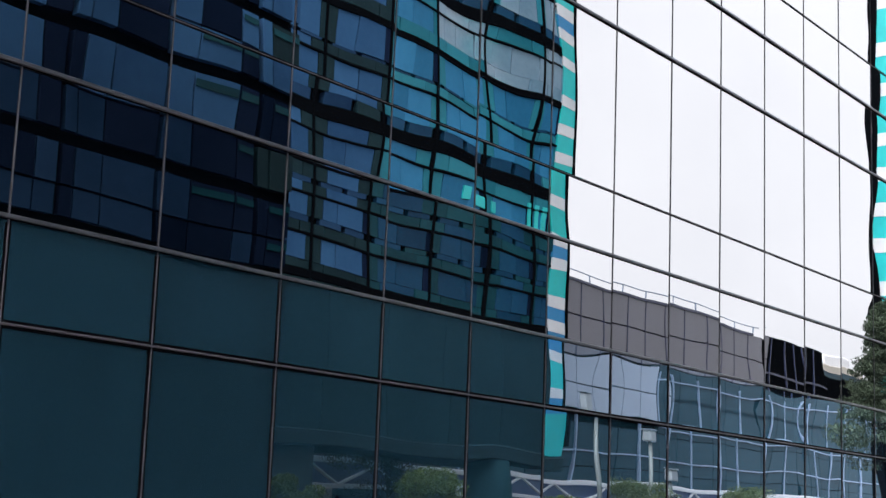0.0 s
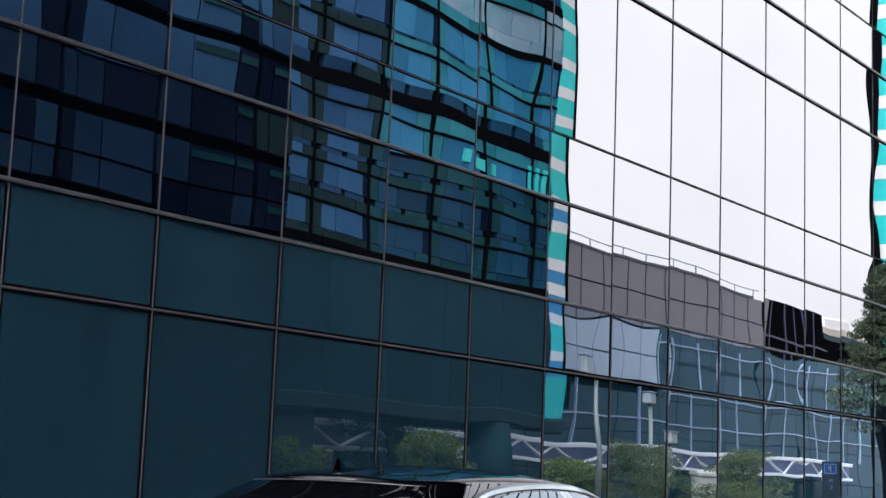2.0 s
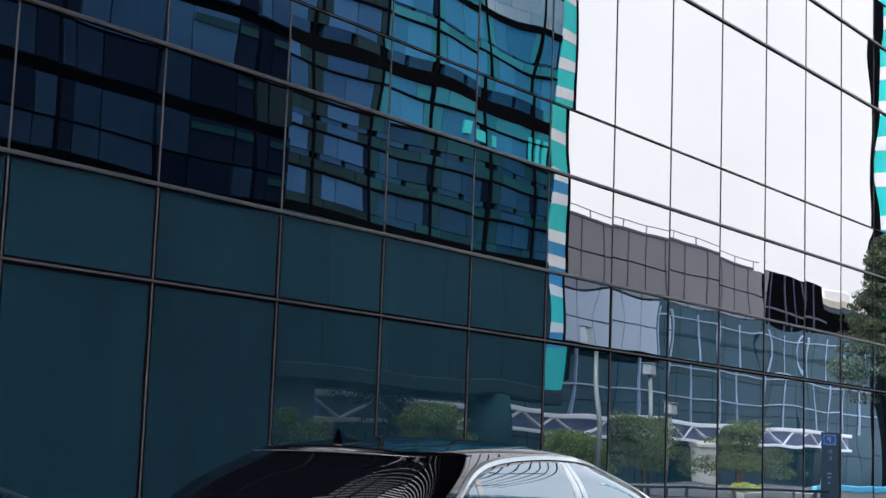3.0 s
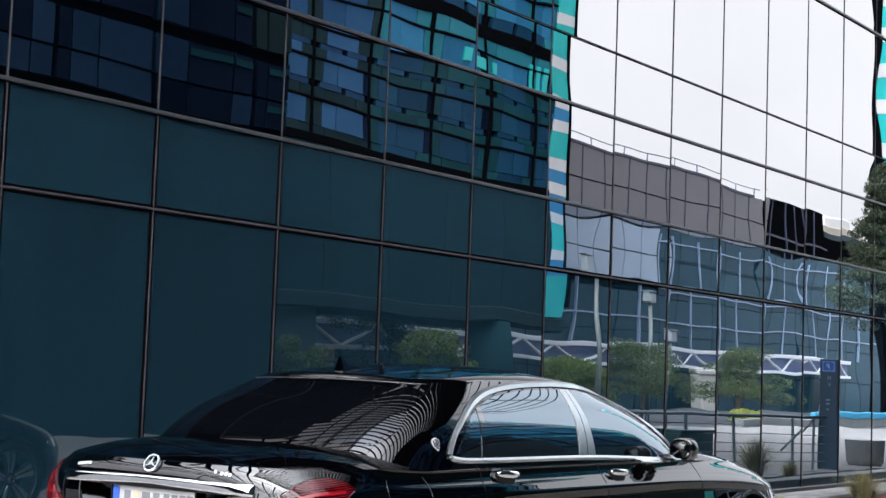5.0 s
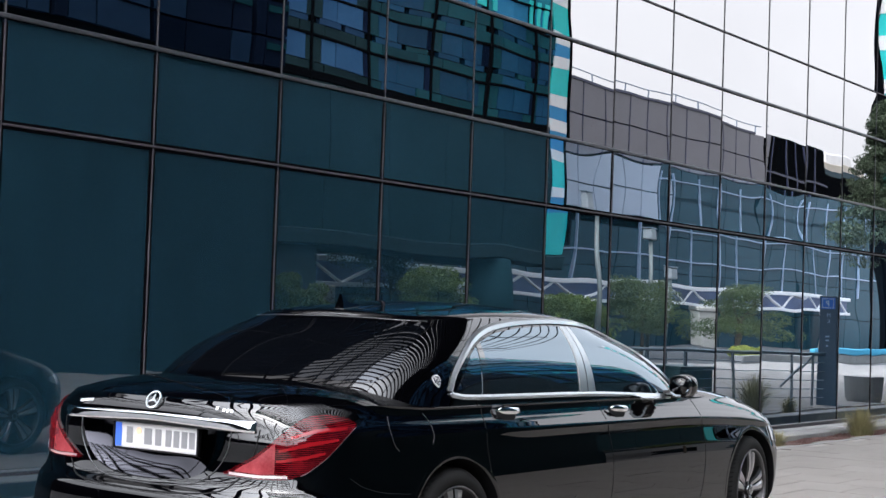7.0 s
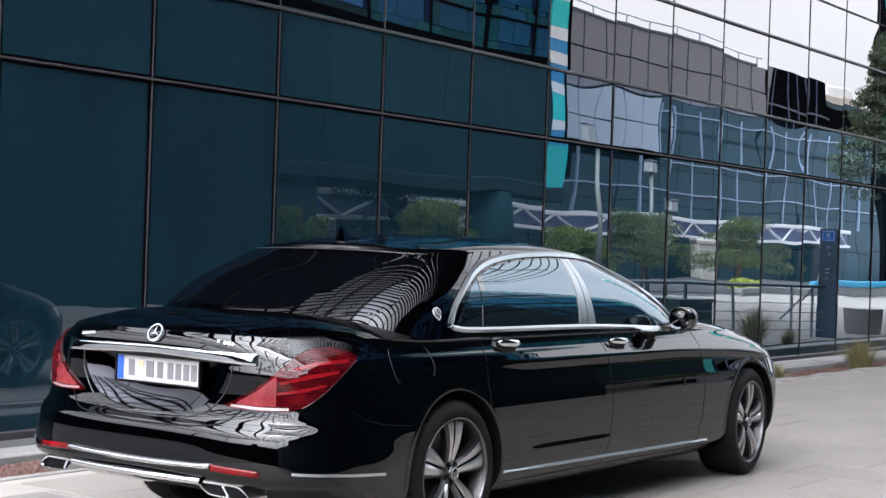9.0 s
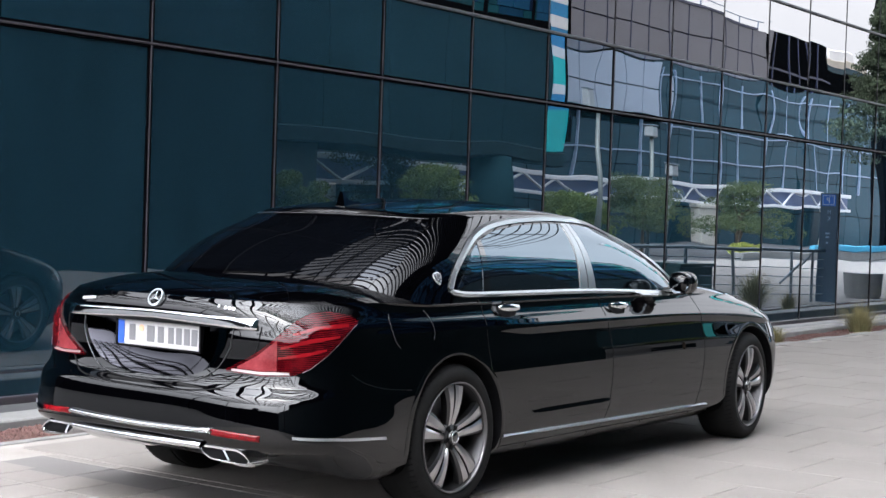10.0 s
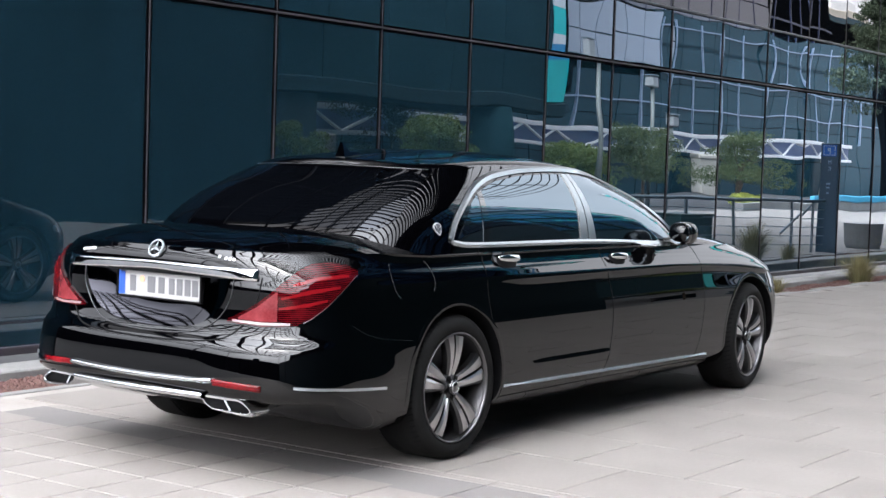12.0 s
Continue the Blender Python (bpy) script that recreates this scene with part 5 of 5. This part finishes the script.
bar = [(-1.200 + 0.16 * y * y, y, 0.374) for y in np.linspace(-0.40, 0.42, 12)]
part("exhaust_bar", tube(bar, 0.016), CHROME, car, "chrome bar between the exhausts", smooth=True)

# door handles and mirrors
for x, z in ((0.485, 0.947), (1.612, 0.925)):
    both("handle_cup", sheet(SIDE, between([(x - 0.10, z - 0.012), (x - 0.05, z - 0.042), (x + 0.05, z - 0.042), (x + 0.09, z - 0.010)], [(x - 0.10, z + 0.006), (x - 0.05, z + 0.026), (x + 0.05, z + 0.026), (x + 0.09, z + 0.010)], x - 0.095, x + 0.085, 16, 4, 0.008), 0.001, 0.002), BLACK, car)
    for s in (-1, 1):
        y = SIDE(x, z, 0).y
        bm = bmesh.new()
        ringp = []
        for i in range(13):
            k = i / 12 * 2 - 1
            r = 0.013 * math.sqrt(max(0.05, 1 - k ** 4)) + 0.003
            off = 0.040 - 0.020 * k * k
            ringp.append([bm.verts.new((x - 0.005 + 0.098 * k, s * -(y - off + 0.5 * r * math.sin(a)), z + 0.006 - 0.004 * k + 1.15 * r * math.cos(a))) for a in np.linspace(0, 2 * math.pi, 13)[:-1]])
        for a, b in zip(ringp, ringp[1:]):
            for i in range(12):
                bm.faces.new((a[i - 1], a[i], b[i], b[i - 1]))
        bm.faces.new(ringp[0]), bm.faces.new(ringp[-1][::-1])
        h = part("door_handle", bm, CHROME, car, "chrome door handle", smooth=True)


def blob(c, r, e=2.6, nu=24, nv=14):
    """A rounded box: centre, half sizes, squareness."""
    bm = bmesh.new()
    f = lambda t: math.copysign(abs(t) ** (2 / e), t)
    g = []
    for j in range(1, nv):
        b = math.pi * (j / nv - 0.5)
        g.append([bm.verts.new((c[0] + r[0] * f(math.cos(b)) * f(math.cos(a)), c[1] + r[1] * f(math.cos(b)) * f(math.sin(a)), c[2] + r[2] * f(math.sin(b)))) for a in np.linspace(0, 2 * math.pi, nu + 1)[:-1]])
    for a, b in zip(g, g[1:]):
        for i in range(nu):
            bm.faces.new((a[i - 1], a[i], b[i], b[i - 1]))
    for r_, k in ((g[0], -1), (g[-1], 1)):
        p = bm.verts.new((c[0], c[1], c[2] + k * r[2]))
        for i in range(nu):
            bm.faces.new((r_[i - 1], r_[i], p))
    return bm


for s in (-1, 1):
    m = part("door_mirror", blob((2.23, s * 0.992, 1.050), (0.085, 0.070, 0.068)), PAINT, car, "black door mirror", smooth=True)
    rim = bmesh.new()
    prof = [(0.064 * math.copysign(abs(math.cos(a)) ** 0.75, math.cos(a)), 0.062 * math.copysign(abs(math.sin(a)) ** 0.75, math.sin(a))) for a in np.linspace(0, 2 * math.pi, 41)[:-1]]
    loops = [[rim.verts.new((2.165 + dx, s * (0.992 + y * k), 1.050 + z * k)) for y, z in prof] for dx, k in ((0.03, 1.05), (0.0, 1.045), (-0.006, 1.01), (0.0, 0.965))]
    for a, b in zip(loops, loops[1:]):
        for i in range(len(a)):
            rim.faces.new((a[i - 1], a[i], b[i], b[i - 1]))
    part("rim", rim, GLOSS_BLACK, m, "black mirror edge", smooth=True)
    gl = bmesh.new()
    gl.faces.new([gl.verts.new((2.163, s * (0.992 + y * 0.97), 1.050 + z * 0.97)) for y, z in prof])
    part("mirror_glass", gl, material("mirror_face", (0.10, 0.11, 0.12), 0.02, 1.0), m, "mirror glass")
    part("arm", boxes((2.20, min(s * 0.86, s * 0.95), 0.985, 2.33, max(s * 0.86, s * 0.95), 1.02), bevel=0.01), PAINT, m)

# roof aerial
fin = bmesh.new()
side_pts = [(0.205, -0.014), (0.375, -0.014), (0.362, 0.006), (0.335, 0.016), (0.30, 0.018), (0.262, 0.022), (0.240, 0.040), (0.226, 0.066), (0.214, 0.066), (0.212, 0.016)]
roofz = SKIN.ray_cast(Vector((0.25, 0, 3)), Vector((0, 0, -1)))[0].z + 0.004
va = [fin.verts.new((x, 0.005 + 0.024 * (1 - z / 0.075), roofz + z)) for x, z in side_pts]
vb = [fin.verts.new((x, -0.005 - 0.024 * (1 - z / 0.075), roofz + z)) for x, z in side_pts]
fin.faces.new(va), fin.faces.new(vb[::-1])
for i in range(len(va)):
    fin.faces.new((va[i - 1], va[i], vb[i], vb[i - 1]))
part("roof_aerial", fin, PAINT, car, "black fin aerial")

# head lights, seen in the glass wall
FRONT = Way(140)
both("head_light", sheet(FRONT, between([(1.72, 0.66), (1.95, 0.60), (2.2, 0.58)], [(1.72, 0.69), (1.85, 0.735), (2.2, 0.735)], 1.725, 2.19, 24, 8, 0.02), 0.004, 0.008), CAR_LAMP, car, "clear head light")
part("grille", boxes((4.10, -0.42, 0.46, 4.185, 0.42, 0.74), bevel=0.03), CHROME, car, "chrome radiator grille")
part("underbody", boxes((-0.30, -0.56, 0.21, 3.9, 0.56, 0.42)), BLACK, car)


# wheels
def lathe(profile, n, y_sign=1):
    """Turn (radius, y) points round the y axis."""
    bm = bmesh.new()
    loops = [[bm.verts.new((r * math.cos(a), y, r * math.sin(a))) for a in np.linspace(0, 2 * math.pi, n + 1)[:-1]] for r, y in profile]
    for a, b in zip(loops, loops[1:]):
        for i in range(n):
            bm.faces.new((a[i - 1], a[i], b[i], b[i - 1]))
    return bm


def make_wheel(width):
    """A wheel at the origin whose outer face looks to -y."""
    w = thing("wheel", "alloy wheel with five twin spokes and a black tyre", "wheel")
    h = width / 2
    prof = [(0.262, -h + 0.012), (0.275, -h + 0.002), (0.30, -h - 0.003), (0.322, -h + 0.004), (0.338, -h + 0.018), (0.345, -h + 0.030)]
    y = -h + 0.030
    for k in range(4):
        y0 = -h + 0.045 + (width - 0.09) * (k + 0.5) / 4 - 0.03
        y1 = y0 + 0.050
        prof += [(0.349, y0), (0.35, (y0 + y1) / 2), (0.349, y1), (0.342, y1 + 0.002), (0.342, y1 + 0.008)]
    prof += [(0.345, h - 0.030), (0.338, h - 0.018), (0.30, h), (0.262, h - 0.012)]
    t = part("tyre", lathe(prof, 96), RUBBER, w, "black road tyre", smooth=True)
    t.data.set_sharp_from_angle(angle=radians(40))
    tread = bmesh.new()
    for i in range(72):
        a = 2 * math.pi * i / 72
        for y0, y1, sh in ((-h + 0.012, -h + 0.052, 0.03), (h - 0.052, h - 0.012, -0.03)):
            r0 = 0.3455
            c0 = [(r0 + (0.006 if abs(yy) < h - 0.03 else -0.002), aa, yy) for aa, yy in ((a, y0), (a + 0.020, y0), (a + 0.020 + sh, y1), (a + sh, y1))]
            tread.faces.new([tread.verts.new(((r_ + 0.0006) * math.cos(aa), yy, (r_ + 0.0006) * math.sin(aa))) for r_, aa, yy in c0])
    tagged(part("tread_groove", tread, BLACK, t), kind="stuff")
    rim = part("rim", lathe([(0.256, -h + 0.014), (0.250, -h + 0.026), (0.236, -h + 0.10), (0.232, h - 0.03), (0.262, h - 0.012)], 96), ALLOY_SIDE, w, "machined alloy rim", smooth=True)
    rim.data.set_sharp_from_angle(angle=radians(40))
    part("rim_lip", lathe([(0.264, -h + 0.010), (0.266, -h + 0.003), (0.263, -h - 0.001), (0.259, -h + 0.001), (0.2555, -h + 0.008), (0.2545, -h + 0.018)], 96), material("rim_edge", (0.15, 0.147, 0.15), 0.3, 0.9), w, "bright rim edge", smooth=True)
    part("brake_disc", lathe([(0.0, -h + 0.13), (0.185, -h + 0.13), (0.19, -h + 0.14), (0.19, -h + 0.16)], 48), ALLOY_DARK, w, "brake disc")
    for i in range(5):
        a0 = 2 * math.pi * i / 5 + math.pi / 2
        for s in (-1, 1):
            bm = bmesh.new()
            stations = []
            for k in range(9):
                q = k / 8
                r = 0.052 + (0.246 - 0.052) * q
                centre = a0 + s * math.atan((0.0165 + 0.028 * q) / r)
                half = 0.0150 + 0.0235 * q ** 1.4
                yy = -h + 0.036 - 0.020 * math.sin(math.pi * q * 0.8) - 0.008 * q
                ring_ = []
                for du, dy in ((-1, 0.006), (-0.55, -0.002), (0.45, 0.0), (1, 0.010), (0.9, 0.045), (-0.9, 0.045)):
                    ca, sa = math.cos(centre), math.sin(centre)
                    off = du * half * s
                    ring_.append(bm.verts.new((r * ca - off * sa, yy + dy, r * sa + off * ca)))
                stations.append(ring_)
            for a, b in zip(stations, stations[1:]):
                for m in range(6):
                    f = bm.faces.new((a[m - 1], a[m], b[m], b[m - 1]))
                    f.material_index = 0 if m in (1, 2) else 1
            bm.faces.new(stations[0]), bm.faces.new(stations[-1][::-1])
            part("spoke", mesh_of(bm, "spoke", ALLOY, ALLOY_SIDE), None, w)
    part("hub", lathe([(0.0, -h + 0.012), (0.030, -h + 0.012), (0.034, -h + 0.016), (0.036, -h + 0.030), (0.062, -h + 0.034), (0.070, -h + 0.05), (0.070, -h + 0.10)], 40), ALLOY_SIDE, w, smooth=True)
    part("hub_cap", lathe([(0.0, -h + 0.007), (0.030, -h + 0.008), (0.036, -h + 0.012), (0.037, -h + 0.03)], 32), GLOSS_BLACK, w, "dark hub cap", smooth=True)
    part("cap_ring", lathe([(0.024, -h + 0.0078), (0.0255, -h + 0.0045), (0.0275, -h + 0.0045), (0.029, -h + 0.0082)], 32), ALLOY, w, smooth=True)
    for i in range(5):
        a = 2 * math.pi * i / 5 + math.pi / 2 + math.pi / 5
        bm = bmesh.new()
        bmesh.ops.create_cone(bm, cap_ends=True, segments=10, radius1=0.012, radius2=0.012, depth=0.01, matrix=pose(0.050 * math.cos(a), -h + 0.030, 0.050 * math.sin(a), 90))
        part("wheel_bolt", bm, BLACK, w)
    return w


def plain_tags(o):
    for k in ("category", "group", "kind"):
        if k in o:
            del o[k]


first = make_wheel(0.27)
for sx, turn, steer in ((0, 0, 0), (AXLE, 4, 4.5)):
    for s in (-1, 1):
        m = pose(sx, s * 0.797, WHEEL_R, 0, 0, steer + (0 if s < 0 else 180)) @ pose(0, 0, 0, 0, turn)
        w = first if (sx == 0 and s < 0) else copy_thing(first, Matrix.Identity(4))
        w.parent = car
        w.matrix_basis = m
for w in car.children:
    if w.name.startswith("wheel"):
        plain_tags(w)

# ---- paving, gravel and grass ----
def slab(w, h, mat, soft_edge=0.004):
    return mesh_of(boxes((-w / 2, -h / 2, -0.05, w / 2, h / 2, 0.0), bevel=soft_edge), "paving_stone", mat)


pavement = scene.objects["pavement"]
PX, PY, GX = 0.3275, 0.2965, 0.007
small, dark = slab(PX - GX, PY - GX, PAVER), slab(0.345, PY * 2 - GX, PAVER_DARK)
thin = slab(0.085, PY * 2 - GX, PAVER)
rp = random.Random(3)
stones = []
y0 = 5.178 - PY * 13
for j in range(-2, 20):
    y = y0 + PY * (j + 0.5)
    if y > 7.15 - PY / 2:
        continue
    for i in range(-8, 3):
        stones.append((small, 4.9975 + PX * (i - 0.5), y))
stones = [s for s in stones if s[1] < 5.25]
for j in range(-1, 11):
    y = y0 + PY * 2 * (j + 0.5)
    if y < 6.9:
        stones.append((dark, 5.43, y)), stones.append((thin, 5.655, y))
for m, x, y in stones:
    o = part("paving_stone", m, None, pavement)
    o.location = (x, y, -0.0015 * rp.random())
# larger slabs beyond
BX, BY = 0.655, 0.593
big = slab(BX - 0.005, BY - 0.005, PAVER, 0.003)
near, rest = [], []
for i in range(0, 60):
    for j in range(-22, 30):
        x, y = 5.705 + BX * (i + 0.5), y0 + BY * (j + 0.5) + (0 if i % 2 else BY / 2)
        if -7 < y < 7.15 - BY / 2 + 0.3:
            (near if x < 13.5 and y > 0.6 and len(near) < 110 else rest).append((x, y))
for i in range(-40, 16):
    for j in range(-22, 30):
        y = y0 + BY * (j + 0.5)
        x = (2.43 if y < 0.73 else 2.05) - BX * (14.5 - i)
        if x < 2.3 and -7 < y < 7.1:
            rest.append((x, y))
for i in range(-6, 0):
    for j in range(-22, 6):
        x, y = 5.705 + BX * (i + 0.5), y0 + BY * (j + 0.5)
        if -7 < y < y0 - PY - BY / 2 + 0.02 and x > 2.3:
            rest.append((x, y))
for x, y in near:
    part("paving_stone", big, None, pavement).location = (x, min(y, 7.15 - BY / 2), -0.0015 * rp.random())


def slab_field(spots, mat, label):
    """Many slabs in one mesh."""
    vs, fs = [], []
    for x, y in spots:
        b, h = len(vs), -0.0015 * rp.random()
        w, d = BX / 2 - 0.0028, BY / 2 - 0.0028
        vs += [(x - w, y - d, h), (x + w, y - d, h), (x + w, y + d, h), (x - w, y + d, h)]
        vs += [(x - w, y - d, h - 0.01), (x + w, y - d, h - 0.01), (x + w, y + d, h - 0.01), (x - w, y + d, h - 0.01)]
        fs += [(b, b + 1, b + 2, b + 3)] + [(b + k, b + (k + 1) % 4, b + 4 + (k + 1) % 4, b + 4 + k) for k in range(4)]
    me = bpy.data.meshes.new("paving_field")
    me.from_pydata(vs, [], fs)
    me.materials.append(mat)
    tagged(part("paving_field", me, None, pavement), label, kind="stuff")


# slabs out of view by the camera, made dark to deepen the bumper's reflection
unseen_side = [p for p in rest if p[0] < 8.4 and p[1] < 0.55]
slab_field([p for p in rest if p not in unseen_side], PAVER_STUFF, "pale stone slabs")
slab_field(unseen_side, PAVER_UNSEEN, "dark grey stone slabs")
tagged(part("edging", boxes((-40, 7.10, -0.2, 60, 7.17, 0.002), bevel=0.004), PLINTH), "pale stone edging beside the planting bed", "edging", kind="structure")

# gravel
rg = np.random.default_rng(4)
vs, fs = [], []
base_v = [(1, 0, -0.5), (-0.5, 0.87, -0.5), (-0.5, -0.87, -0.5), (0.3, 0.2, 0.8), (-0.4, -0.1, 0.6)]
tri = [(0, 1, 3), (1, 4, 3), (1, 2, 4), (2, 0, 3), (2, 3, 4)]
for k in range(17000):
    x = rg.uniform(3.5, 30) if k % 3 else rg.uniform(4.0, 9.0)
    y, s, a = rg.uniform(7.18, 7.64), rg.uniform(0.009, 0.022), rg.uniform(0, 6.28)
    b = len(vs)
    ca, sa = math.cos(a), math.sin(a)
    z = -0.026 + 0.03 * noise.noise((x * 1.3, y * 2.0, 0))
    sx, sy = rg.uniform(0.7, 1.3, 2)
    vs += [(x + s * (u * sx * ca - v * sy * sa), y + s * (u * sx * sa + v * sy * ca), z + s * w) for u, v, w in base_v]
    fs += [tuple(b + q for q in t) for t in tri]
me = bpy.data.meshes.new("gravel")
me.from_pydata(vs, [], fs)
me.materials.append(GRAVEL)
tagged(part("gravel", me, None), "reddish brown gravel in the bed", "gravel", kind="stuff")


def tussock(x, y, h, n, seed, spread):
    rnd = random.Random(seed)
    vs, fs = [], []
    for _ in range(n):
        a, lean = rnd.uniform(0, 6.28), abs(rnd.gauss(0, 0.5)) * spread
        hh, r0 = h * rnd.uniform(0.5, 1.1), rnd.uniform(0, 0.09) * spread
        bx, by = r0 * math.cos(a), r0 * math.sin(a)
        wv = Vector((-math.sin(a), math.cos(a), 0)) * 0.003
        pts = [Vector((bx + math.cos(a) * lean * hh * t * t, by + math.sin(a) * lean * hh * t * t, hh * (t - 0.25 * lean * t * t))) for t in (0, 0.4, 0.75, 1)]
        b = len(vs)
        for i, p in enumerate(pts[:-1]):
            vs += [p - wv * (1 - i * 0.25), p + wv * (1 - i * 0.25)]
        vs.append(pts[-1])
        fs += [(b, b + 1, b + 3, b + 2), (b + 2, b + 3, b + 5, b + 4), (b + 4, b + 5, b + 6)]
    me = bpy.data.meshes.new("tussock")
    me.from_pydata([tuple(v) for v in vs], [], fs)
    me.materials.append(DRY_GRASS)
    o = tagged(part("grass_tussock", me, None), "dry yellow-green ornamental grass in the gravel bed", "grass", "grass in the bed")
    o.location = (x, y, -0.035)
    return o


tussock(20.3, 7.40, 0.44, 900, 1, 1.7)
tussock(17.4, 7.4, 0.22, 350, 2, 1.3)
tussock(22.5, 7.45, 0.74, 1200, 3, 1.3)
tussock(16.3, 7.4, 0.21, 250, 4, 1.3)
tussock(23.9, 7.45, 0.36, 400, 5, 1.2)
